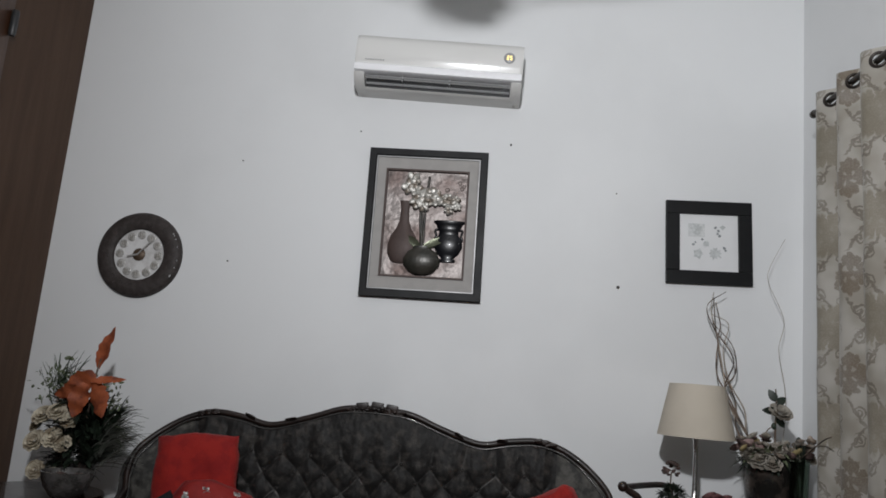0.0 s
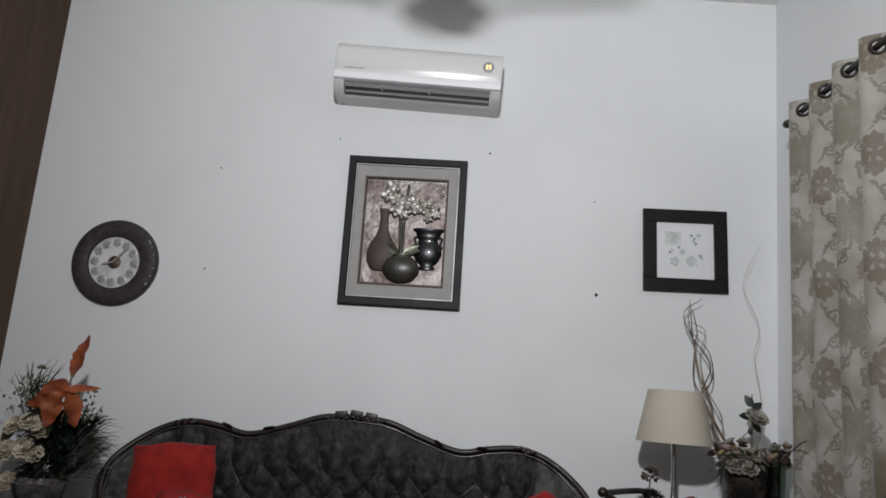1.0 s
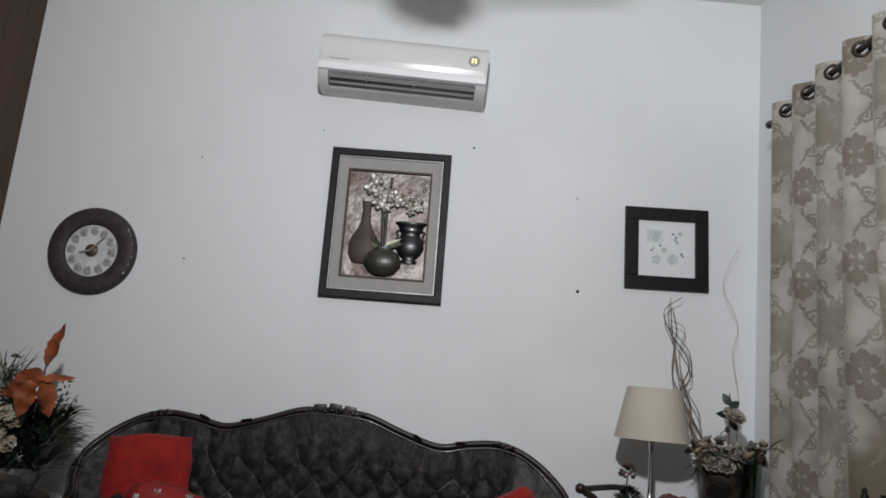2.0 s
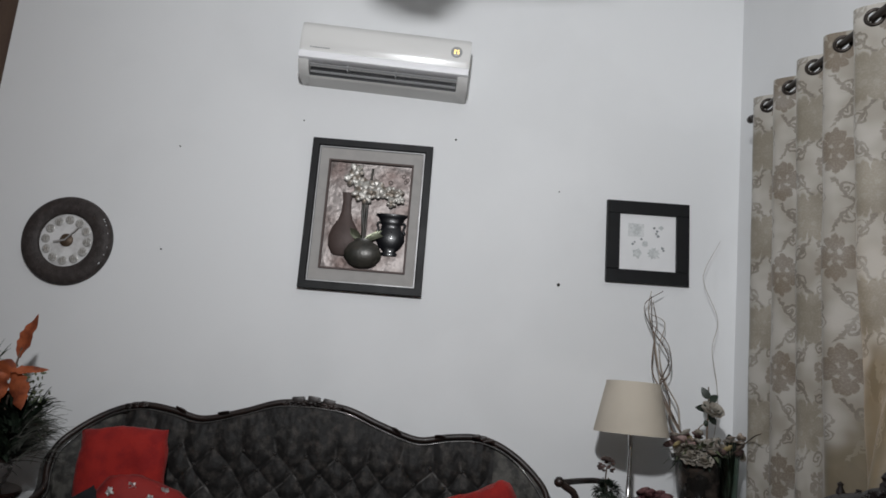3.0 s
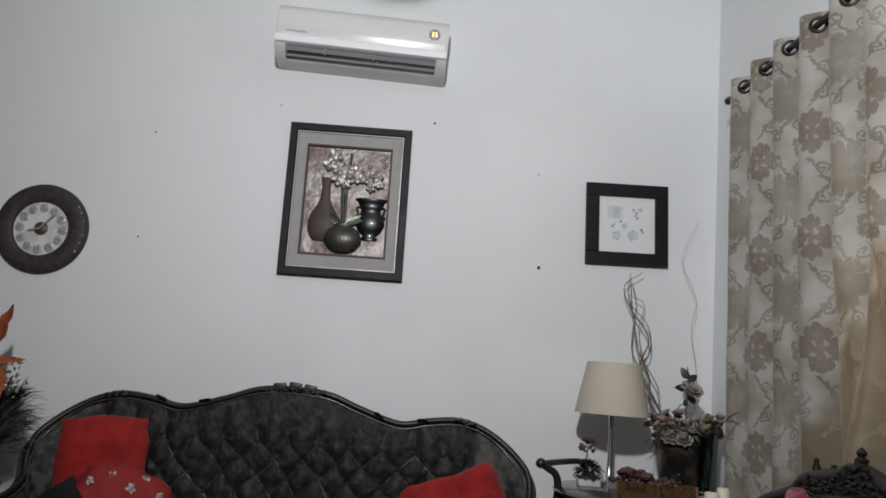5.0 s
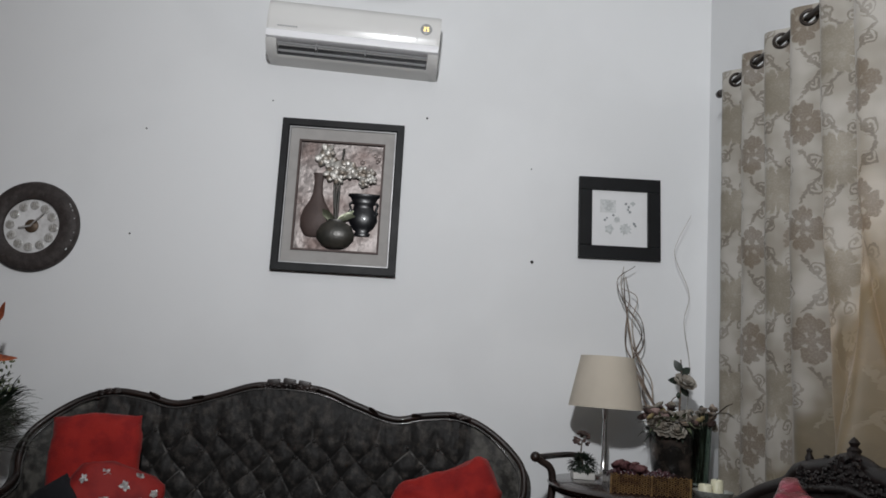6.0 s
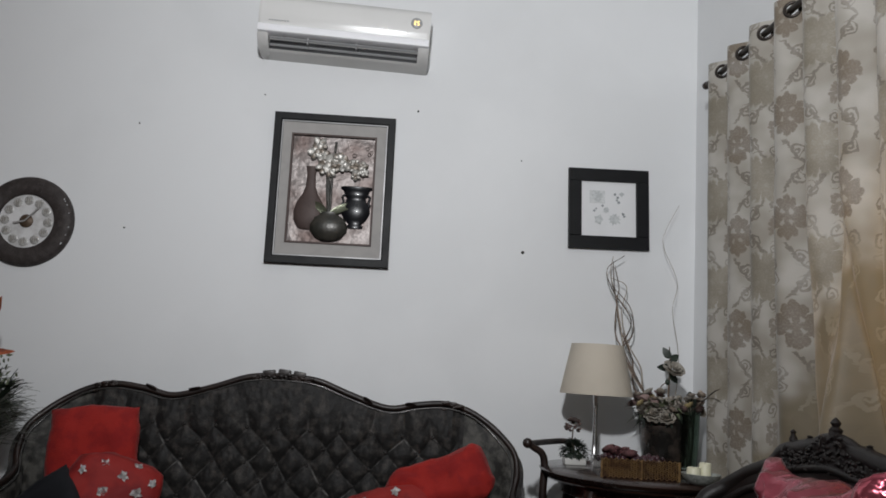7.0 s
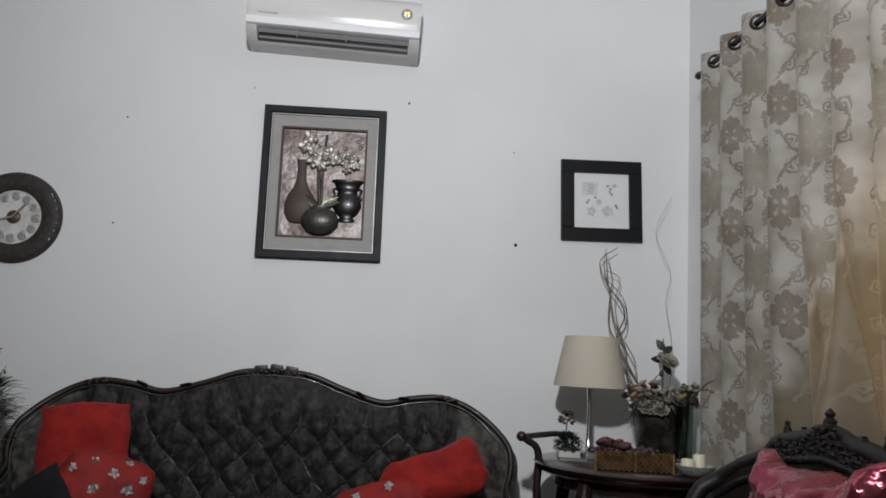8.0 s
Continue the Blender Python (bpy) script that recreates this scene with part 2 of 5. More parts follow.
def curtain_material():
    """Cream jacquard with taupe flowers, faded olive ones between them and scrolling vines, in cloth metres."""
    m = bpy.data.materials.new("floral_jacquard")
    m.use_nodes = True
    n, l = m.node_tree.nodes, m.node_tree.links
    b = n["Principled BSDF"]

    def put(value, socket):
        if isinstance(value, (int, float)):
            socket.default_value = value
        else:
            l.new(value, socket)

    def f(op, a, c=0.0, d=0.0):
        k = n.new("ShaderNodeMath")
        k.operation = op
        put(a, k.inputs[0]), put(c, k.inputs[1]), put(d, k.inputs[2])
        return k.outputs[0]

    def smooth(x, lo, hi):
        k = n.new("ShaderNodeMapRange")
        k.interpolation_type = "SMOOTHSTEP"
        put(x, k.inputs[0])
        k.inputs[1].default_value, k.inputs[2].default_value = lo, hi
        return k.outputs[0]

    uv = n.new("ShaderNodeUVMap")
    wob = n.new("ShaderNodeTexNoise")
    wob.inputs["Scale"].default_value = 30
    wob.inputs["Detail"].default_value = 4
    l.new(uv.outputs[0], wob.inputs["Vector"])
    sep = n.new("ShaderNodeSeparateXYZ")
    l.new(uv.outputs[0], sep.inputs[0])
    wsep = n.new("ShaderNodeSeparateColor")
    l.new(wob.outputs["Color"], wsep.inputs[0])
    U = f("ADD", sep.outputs[0], f("MULTIPLY", f("SUBTRACT", wsep.outputs[0], 0.5), 0.038))
    V = f("ADD", sep.outputs[1], f("MULTIPLY", f("SUBTRACT", wsep.outputs[1], 0.5), 0.038))
    PU, PV = CURTAIN_REPEAT

    def cell(du, dv, pu=PU, pv=PV):
        a = f("SUBTRACT", f("FLOORED_MODULO", f("ADD", U, pu / 2 - du), pu), pu / 2)
        c = f("SUBTRACT", f("FLOORED_MODULO", f("ADD", V, pv / 2 - dv), pv), pv / 2)
        return a, c

    def flower(du, dv, size, petals, squash=1.0, blur=1.0):
        a, c = cell(du, dv)
        a = f("MULTIPLY", a, squash)
        r = f("SQRT", f("ADD", f("MULTIPLY", a, a), f("MULTIPLY", c, c)))
        th = f("ARCTAN2", c, a)
        lobes = f("ABSOLUTE", f("COSINE", f("MULTIPLY", th, petals / 2)))
        fine = f("ABSOLUTE", f("COSINE", f("MULTIPLY", th, petals * 1.5)))
        edge = f("ADD", f("MULTIPLY", f("POWER", lobes, 0.4), size * 0.36), f("MULTIPLY", f("POWER", fine, 0.5), size * 0.16))
        edge = f("ADD", edge, size * 0.46)
        body = smooth(f("SUBTRACT", edge, r), -0.0025 * blur, 0.0045 * blur)
        # pale eyes round the heart
        eye = f("ABSOLUTE", f("SINE", f("MULTIPLY", th, 2)))
        ring = f("ABSOLUTE", f("SUBTRACT", r, size * 0.30))
        holes = f("MULTIPLY", smooth(eye, 0.8, 0.95), f("SUBTRACT", 1.0, smooth(ring, 0.006, 0.012)))
        return f("MULTIPLY", body, f("SUBTRACT", 1.0, f("MULTIPLY", holes, 0.7 if blur == 1.0 else 0.2)))

    def scroll(du, dv, r0, turn, width):
        """An open spiral curl."""
        a, c = cell(du, dv)
        r = f("SQRT", f("ADD", f("MULTIPLY", a, a), f("MULTIPLY", c, c)))
        th = f("MULTIPLY", f("ARCTAN2", c, a), turn)
        ph = f("SUBTRACT", f("DIVIDE", r, r0), f("DIVIDE", th, 6.28318))
        near = f("ABSOLUTE", f("SUBTRACT", f("FLOORED_MODULO", ph, 1.0), 0.5))
        line = f("SUBTRACT", 1.0, smooth(near, width, width + 0.1))
        return f("MULTIPLY", line, f("SUBTRACT", 1.0, smooth(r, r0 * 1.55, r0 * 1.7)))

    def chevron(du, dv, tip, slope, half, width):
        """Two leafy sprays that meet in a point, with toothed edges."""
        a, c = cell(du, dv)
        up = f("ABSOLUTE", c)
        off = f("ABSOLUTE", f("SUBTRACT", a, f("ADD", tip, f("MULTIPLY", up, slope))))
        tooth = f("ADD", 0.45, f("MULTIPLY", f("FLOORED_MODULO", f("DIVIDE", up, 0.021), 1.0), 1.1))
        body = f("SUBTRACT", 1.0, smooth(f("SUBTRACT", off, f("MULTIPLY", tooth, width)), -0.001, 0.003))
        return f("MULTIPLY", body, f("SUBTRACT", 1.0, smooth(up, half, half + 0.006)))

    dark = flower(0, 0, 0.084, 4, 1.1)
    pale = flower(PU / 2, PV / 2, 0.104, 6, 1.1, 2.5)
    small = flower(PU / 2 + 0.07, 0.0, 0.050, 5, 1.1)
    vines = f("MAXIMUM", chevron(0.0, PV / 2, 0.060, -0.75, 0.095, 0.0068), chevron(PU / 2, 0.0, -0.065, 0.75, 0.100, 0.0068))
    vines = f("MAXIMUM", vines, chevron(PU * 0.26, PV * 0.02, 0.03, -0.5, 0.07, 0.006))
    vines = f("MAXIMUM", vines, chevron(PU * 0.76, PV * 0.52, -0.03, 0.5, 0.08, 0.007))
    for du, dv, r0, turn in ((0.035, 0.37, 0.017, 1), (0.035, 0.63, 0.017, -1), (-0.065, 0.44, 0.015, -1), (-0.065, 0.56, 0.015, 1), (0.44, 0.15, 0.017, 1), (0.44, 0.85, 0.017, -1), (0.60, 0.22, 0.015, -1), (0.60, 0.78, 0.015, 1),
                             (0.25, 0.17, 0.016, 1), (0.25, 0.87, 0.016, -1), (0.24, 0.44, 0.017, 1), (0.24, 0.58, 0.017, -1), (0.76, 0.06, 0.017, -1), (0.76, 0.94, 0.017, 1), (0.78, 0.34, 0.016, 1), (0.78, 0.70, 0.016, -1)):
        vines = f("MAXIMUM", vines, scroll(du if abs(du) < 0.1 else du * PU, dv * PV, r0, turn, 0.2))
    patch = n.new("ShaderNodeTexNoise")
    patch.inputs["Scale"].default_value = 6
    l.new(uv.outputs[0], patch.inputs["Vector"])
    wear_sheen = smooth(patch.outputs[0], 0.3, 0.62)
    lace = n.new("ShaderNodeTexNoise")
    lace.inputs["Scale"].default_value, lace.inputs["Detail"].default_value = 150, 3
    l.new(uv.outputs[0], lace.inputs["Vector"])
    worn_lace = f("ADD", 0.78, f("MULTIPLY", smooth(lace.outputs[0], 0.36, 0.56), 0.22))
    # shade and warm window glow painted as olive gold; pale figures, slanting edge
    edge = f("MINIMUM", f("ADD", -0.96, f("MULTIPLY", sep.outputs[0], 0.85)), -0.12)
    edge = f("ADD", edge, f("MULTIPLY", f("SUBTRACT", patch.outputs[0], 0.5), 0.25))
    amber_shade = smooth(f("SUBTRACT", edge, sep.outputs[1]), 0.0, 0.13)
    plain = f("SUBTRACT", 1.0, amber_shade)
    figures = f("MULTIPLY", f("MAXIMUM", f("MAXIMUM", pale, small), vines), amber_shade)
    dark = f("MULTIPLY", f("MULTIPLY", dark, worn_lace), f("SUBTRACT", 1.0, f("MULTIPLY", amber_shade, 0.75)))
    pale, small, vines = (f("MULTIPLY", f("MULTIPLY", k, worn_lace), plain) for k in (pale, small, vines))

    def blend(fac, a, c):
        k = n.new("ShaderNodeMix")
        k.data_type = "RGBA"
        put(fac, k.inputs[0])
        for v, s in ((a, k.inputs[6]), (c, k.inputs[7])):
            if isinstance(v, tuple):
                s.default_value = (*v, 1)
            else:
                l.new(v, s)
        return k.outputs[2]

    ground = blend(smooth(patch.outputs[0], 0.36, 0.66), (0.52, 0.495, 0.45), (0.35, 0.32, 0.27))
    ground = blend(amber_shade, ground, blend(wear_sheen, (0.25, 0.205, 0.135), (0.20, 0.165, 0.105)))
    ground = blend(f("MULTIPLY", figures, f("MULTIPLY", wear_sheen, 0.4)), ground, (0.46, 0.42, 0.34))
    olive = blend(wear_sheen, (0.31, 0.272, 0.205), (0.20, 0.172, 0.12))
    taupe = blend(wear_sheen, (0.125, 0.092, 0.062), (0.185, 0.143, 0.100))
    c1 = blend(f("MULTIPLY", pale, 0.8), ground, olive)
    c2 = blend(f("MULTIPLY", vines, f("ADD", 0.42, f("MULTIPLY", wear_sheen, 0.45))), c1, (0.150, 0.126, 0.095))
    c3 = blend(f("MULTIPLY", small, 0.7), c2, taupe)
    c4 = blend(f("MULTIPLY", dark, f("ADD", 0.62, f("MULTIPLY", wear_sheen, 0.33))), c3, taupe)
    weave = n.new("ShaderNodeTexNoise")
    weave.inputs["Scale"].default_value = 260
    l.new(uv.outputs[0], weave.inputs["Vector"])
    c5 = blend(f("MULTIPLY", weave.outputs[0], 0.24), c4, (0.22, 0.2, 0.17))
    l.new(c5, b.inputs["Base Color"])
    b.inputs["Roughness"].default_value = 0.55
    b.inputs["Sheen Weight"].default_value = 0.2
    bp = n.new("ShaderNodeBump")
    bp.inputs["Strength"].default_value, bp.inputs["Distance"].default_value = 0.3, 0.002
    l.new(weave.outputs[0], bp.inputs["Height"])
    l.new(bp.outputs[0], b.inputs["Normal"])
    out = n["Material Output"]
    tr = n.new("ShaderNodeBsdfTranslucent")
    l.new(c5, tr.inputs[0])
    ms = n.new("ShaderNodeMixShader")
    ms.inputs[0].default_value = 0.18
    l.new(b.outputs[0], ms.inputs[1])
    l.new(tr.outputs[0], ms.inputs[2])
    l.new(ms.outputs[0], out.inputs[0])
    return m


# ---- building helpers
def part(name, bm, mat, parent=None, label="", smooth=True, at=None):
    me = bpy.data.meshes.new(name)
    bmesh.ops.recalc_face_normals(bm, faces=bm.faces)
    bm.to_mesh(me)
    bm.free()
    for p in me.polygons:
        p.use_smooth = smooth
    me.materials.append(mat)
    ob = new(name, me)
    ob.parent = parent
    if at is not None:
        ob.matrix_basis = at
    if label:
        tagged(ob, label)
    if smooth:
        md = ob.modifiers.new("crease", "EDGE_SPLIT")
        md.split_angle = radians(52)
    return ob


def thing(name, label, category, at, group="", kind=""):
    ob = new(name)
    ob.empty_display_size = 0.05
    ob.matrix_basis = at if isinstance(at, Matrix) else Matrix.Translation(at)
    return tagged(ob, label, category, group, kind)


def box(bm, lo, hi, bevel=0.0, m=None):
    lo, hi = Vector(lo), Vector(hi)
    t = Matrix.LocRotScale((lo + hi) / 2, None, hi - lo)
    made = bmesh.ops.create_cube(bm, size=1, matrix=t if m is None else m @ t)
    if bevel:
        es = list({e for v in made["verts"] for e in v.link_edges})
        bmesh.ops.bevel(bm, geom=es, offset=bevel, segments=2, affect="EDGES", profile=0.6)
    return bm


def lathe(bm, profile, segs=32, m=None, squash=1.0):
    """Turns (radius, z) round z."""
    rings = []
    for r, z in profile:
        ring = []
        for i in range(segs):
            a = 2 * math.pi * i / segs
            v = Vector((r * math.cos(a), r * math.sin(a) * squash, z))
            ring.append(bm.verts.new(m @ v if m else v))
        rings.append(ring)
    for a, c in zip(rings, rings[1:]):
        for i in range(segs):
            j = (i + 1) % segs
            bm.faces.new((a[i], a[j], c[j], c[i]))
    bm.faces.new(rings[0][::-1]), bm.faces.new(rings[-1])
    return bm


def spline(points, n):
    """A smooth line through the points, n steps to a span."""
    p = [Vector(q) for q in points]
    p = [2 * p[0] - p[1], *p, 2 * p[-1] - p[-2]]
    out = []
    for i in range(1, len(p) - 2):
        a, b, c, d = p[i - 1:i + 3]
        for k in range(n):
            t = k / n
            out.append(0.5 * (2 * b + (c - a) * t + (2 * a - 5 * b + 4 * c - d) * t * t + (3 * b - a - 3 * c + d) * t ** 3))
    return [*out, p[-2]]


def tube(bm, line, radius, segs=8, flat=1.0):
    """A round rod along the line; radius is a number or one for each end."""
    r0, r1 = radius if isinstance(radius, tuple) else (radius, radius)
    rings, up = [], Vector((0.13, 0.21, 0.97))
    for i, p in enumerate(line):
        d = (line[min(i + 1, len(line) - 1)] - line[max(i - 1, 0)]).normalized()
        s = d.cross(up).normalized() if abs(d.dot(up)) < 0.99 else d.cross(Vector((1, 0, 0))).normalized()
        u = s.cross(d)
        r = r0 + (r1 - r0) * i / max(1, len(line) - 1)
        rings.append([bm.verts.new(p + r * (math.cos(a) * s * flat + math.sin(a) * u)) for a in [2 * math.pi * k / segs for k in range(segs)]])
    for a, c in zip(rings, rings[1:]):
        for i in range(segs):
            j = (i + 1) % segs
            bm.faces.new((a[i], a[j], c[j], c[i]))
    bm.faces.new(rings[0][::-1]), bm.faces.new(rings[-1])
    return bm


def ball(bm, at, r, sub=2, scale=(1, 1, 1)):
    bmesh.ops.create_icosphere(bm, subdivisions=sub, radius=1, matrix=Matrix.LocRotScale(at, None, [r * s for s in scale]))
    return bm


def ring(bm, m, R, r, n=20, k=8):
    rows = []
    for i in range(n):
        a = 2 * math.pi * i / n
        rows.append([bm.verts.new(m @ Vector(((R + r * math.cos(b)) * math.cos(a), (R + r * math.cos(b)) * math.sin(a), r * math.sin(b))))
                     for b in [2 * math.pi * q / k for q in range(k)]])
    for i in range(n):
        for q in range(k):
            bm.faces.new((rows[i][q], rows[(i + 1) % n][q], rows[(i + 1) % n][(q + 1) % k], rows[i][(q + 1) % k]))
    return bm


def leaf(bm, m, length, width, bend=0.3, n=7, fold=0.15, thick=0.0012, ripple=0.0):
    """A pointed leaf along its local x, thin but with two sides."""
    rows = []
    for i in range(n + 1):
        t = i / n
        w = width / 2 * math.sin(math.pi * (0.04 + 0.96 * t) ** 0.8) ** 0.8 + 0.0005
        w *= 1 + ripple * noise.noise(Vector((t * 9, length * 40, width * 60)))
        x, z = length * t, -bend * length * t * t + ripple * 0.15 * width * math.sin(t * 14)
        rows.append([m @ Vector((x, -w, z + fold * w)), m @ Vector((x, 0, z)), m @ Vector((x, w, z + fold * w)),
                     m @ Vector((x, 0, z - thick))])
    vs = [[bm.verts.new(p) for p in r] for r in rows]
    for a, c in zip(vs, vs[1:]):
        for i in range(4):
            j = (i + 1) % 4
            bm.faces.new((a[i], a[j], c[j], c[i]))
    bm.faces.new(vs[0]), bm.faces.new(vs[-1][::-1])


def rose(bm, at, r, rng, tilt=(0, 0, 0), layers=4):
    """A rose: cupped petals in opening rings."""
    base = Matrix.Translation(at) @ Euler(tilt).to_matrix().to_4x4()
    for k in range(layers):
        count = 3 + k * 2
        for i in range(count):
            a = 2 * math.pi * (i + 0.5 * (k % 2) + rng.uniform(-0.12, 0.12)) / count
            open_ = 0.18 + 0.30 * k
            size = r * (0.55 + 0.16 * k)
            m = base @ Matrix.Rotation(a, 4, "Z") @ Matrix.Translation((r * 0.08 * (k + 1), 0, -r * 0.1 * k)) @ Matrix.Rotation(open_, 4, "Y")
            grid = []
            for u in range(5):
                row = []
                for v in range(5):
                    s, t = (v / 4 - 0.5) * 2, u / 4
                    w = size * 0.62 * math.sin(math.pi * (0.18 + 0.62 * t))
                    row.append(bm.verts.new(m @ Vector((size * (0.25 * math.sin(t * 2.6) - 0.28 * s * s * (1 - 0.3 * t)) + 0.12 * size * t ** 4, s * w, size * t * 0.95 - 0.08 * size * s * s))))
                grid.append(row)
            for u in range(4):
                for v in range(4):
                    bm.faces.new((grid[u][v], grid[u][v + 1], grid[u + 1][v + 1], grid[u + 1][v]))


def cushion(w, h, d, seed, n=30, lump=0.010, pinch=0.05, soft=0.0):
    """A soft square pillow, seams inward between its corners, standing in x and z."""
    bm = bmesh.new()
    noise_at = Vector((seed * 7.3, seed * 3.1, seed))
    sides = []
    for side in (-1, 1):
        grid = []
        for i in range(n + 1):
            row = []
            for j in range(n + 1):
                u, v = 2 * i / n - 1, 2 * j / n - 1
                k = max(0.0, (1 - u ** 4) * (1 - v ** 4)) ** 0.55
                x = u * w / 2 * (1 - pinch * (1 - v * v) * u * u)
                z = v * h / 2 * (1 - pinch * (1 - u * u) * v * v)
                y = side * d / 2 * k
                x, z = x * (1 - soft * u * u * v * v), z * (1 - soft * u * u * v * v)
                q = noise.noise_vector(Vector((x, y, z)) * 9 + noise_at) * lump + noise.noise_vector(Vector((x, y, z)) * 28 + noise_at) * lump * 0.35
                row.append(bm.verts.new(Vector((x, y, z)) + q))
            grid.append(row)
        sides.append(grid)
        for i in range(n):
            for j in range(n):
                bm.faces.new((grid[i][j], grid[i + 1][j], grid[i + 1][j + 1], grid[i][j + 1]))
    bmesh.ops.remove_doubles(bm, verts=bm.verts, dist=0.0035)
    return bm


# ---- the room
X0, X1, Y0, Y1, TOP = -2.0, 1.67, -2.9, 3.6, 3.265
W = 0.15
b = box(bmesh.new(), (X0 - W, Y1, 0), (X1 + W, Y1 + W, TOP))
tagged(part("wall_north", b, M_WALL, smooth=False), "off-white painted wall with small nail marks", "wall", kind="structure")
b = box(bmesh.new(), (X0 - W, Y0 - W, 0), (X1 + W, Y0, TOP))
tagged(part("wall_south", b, M_WALL, smooth=False), "off-white painted wall behind the seating", "wall", kind="structure")
# east wall with the window opening behind the curtain
wy0, wy1, wz0, wz1 = 1.1, 2.6, 0.95, 2.2
b = bmesh.new()
box(b, (X1, Y0, 0), (X1 + W, wy0, TOP)), box(b, (X1, wy1, 0), (X1 + W, Y1, TOP))
box(b, (X1, wy0, 0), (X1 + W, wy1, wz0)), box(b, (X1, wy0, wz1), (X1 + W, wy1, TOP))
tagged(part("wall_east", b, M_WALL, smooth=False), "off-white painted wall with a curtained window", "wall", kind="structure")
b = box(bmesh.new(), (X0 - W, Y0, 0), (X0, Y1, TOP))
tagged(part("wall_west", b, M_BROWN, smooth=False), "dark brown laminate wall lining", "wall", kind="structure")
b = box(bmesh.new(), (X0 - W, Y0 - W, TOP), (X1 + W, Y1 + W, TOP + 0.12))
tagged(part("ceiling", b, M_CEIL, smooth=False), "plain white painted ceiling", "ceiling", kind="structure")
b = box(bmesh.new(), (X0 - W, Y0 - W, -0.1), (X1 + W, Y1 + W, 0))
tagged(part("floor", b, M_FLOOR, smooth=False), "plain brown carpeted floor", "floor", kind="structure")
win = thing("window_1", "aluminium framed window behind the drawn curtain", "window", (X1 + 0.08, (wy0 + wy1) / 2, wz0), kind="structure")
hw, hh = (wy1 - wy0) / 2, wz1 - wz0
b = bmesh.new()
for lo, hi in (((-0.03, -hw, 0), (0.03, hw, 0.05)), ((-0.03, -hw, hh - 0.05), (0.03, hw, hh)), ((-0.03, -hw, 0.05), (0.03, -hw + 0.05, hh - 0.05)),
               ((-0.03, hw - 0.05, 0.05), (0.03, hw, hh - 0.05)), ((-0.025, -0.025, 0.05), (0.025, 0.025, hh - 0.05))):
    box(b, lo, hi)
part("window_frame", b, M_ALU, win, smooth=False)
for s in (-1, 1):
    lo, hi = sorted((s * 0.026, s * (hw - 0.051)))
    pane = part("pane", box(bmesh.new(), (-0.003, lo, 0.051), (0.003, hi, hh - 0.051)), M_GLASS, win, smooth=False)
    pane.visible_shadow = False

# brown door in the west lining
door = thing("door_1", "red-brown wooden door in a dark lining", "door", (X0, 2.55, 0), kind="structure")
b = box(bmesh.new(), (0.002, -0.42, 0.0), (0.03, 0.42, 2.75), 0.006)
for zz in (0.25, 1.2, 2.0):
    box(b, (0.03, -0.30, zz), (0.040, 0.30, zz + 0.62), 0.012)
part("door_leaf", b, M_DOOR, door)
for zz in (2.55, 0.4):
    h = lathe(bmesh.new(), [(0.012, zz - 0.06), (0.016, zz - 0.05), (0.016, zz + 0.05), (0.012, zz + 0.06)], 12, Matrix.Translation((0.045, 0.41, 0)))
    part("hinge", h, M_BLACKPL, door, "black metal hinge")

# nails and specks left on the wall
for x, z, r in ((0.257, 2.356, 0.005), (-1.078, 2.180, 0.0035), (-1.087, 1.666, 0.0038), (0.813, 1.687, 0.0078), (0.785, 2.145, 0.003), (-0.497, 2.375, 0.003)):
    nail = lathe(bmesh.new(), [(r, 0), (r, 0.004), (r * 0.6, 0.010), (0.001, 0.011)], 12, Matrix.Rotation(radians(90), 4, "X"))
    nb = part("wall_nail", nail, M_NAIL)
    nb.matrix_basis = Matrix.Translation((x, Y1, z))
    tagged(nb, "small dark nail head in the plaster", "nail", "nails in the wall")

# ---- bulb holder behind, and the ceiling fan
holder = thing("pendant_lamp", "white pendant reflector lamp on a cord", "lamp", (LAMP.x, LAMP.y, TOP))
drop = TOP - LAMP.z
part("ceiling_rose", lathe(bmesh.new(), [(0.03, -0.03), (0.045, -0.015), (0.048, 0)], 24), M_POTWHITE, holder)
turn = Matrix.Translation((0, 0, -drop)) @ (AIM - LAMP).to_track_quat("Z", "Y").to_matrix().to_4x4()
back = turn @ Vector((0, 0, -0.12))
part("cord", tube(bmesh.new(), [Vector((0, 0, -0.028)), Vector((back.x * 0.5, back.y * 0.5, -drop * 0.5)), back], 0.003, 8), M_POTWHITE, holder)
bm = bmesh.new()
rows = [[bm.verts.new(turn @ Vector((r * math.cos(q * math.pi / 16), r * math.sin(q * math.pi / 16), z))) for q in range(32)] for r, z in ((0.022, -0.13), (0.024, -0.085), (0.06, -0.07), (0.085, -0.055), (0.083, -0.053), (0.058, -0.066), (0.02, -0.08))]
for a, c in zip(rows, rows[1:]):
    for q in range(32):
        bm.faces.new((a[q], a[(q + 1) % 32], c[(q + 1) % 32], c[q]))
bm.faces.new(rows[0]), bm.faces.new(rows[-1][::-1])
part("reflector", bm, M_POTWHITE, holder, "white enamel reflector")

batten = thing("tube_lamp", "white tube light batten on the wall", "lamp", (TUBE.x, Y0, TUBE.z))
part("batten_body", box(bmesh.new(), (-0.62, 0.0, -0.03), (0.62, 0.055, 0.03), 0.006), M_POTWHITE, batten)
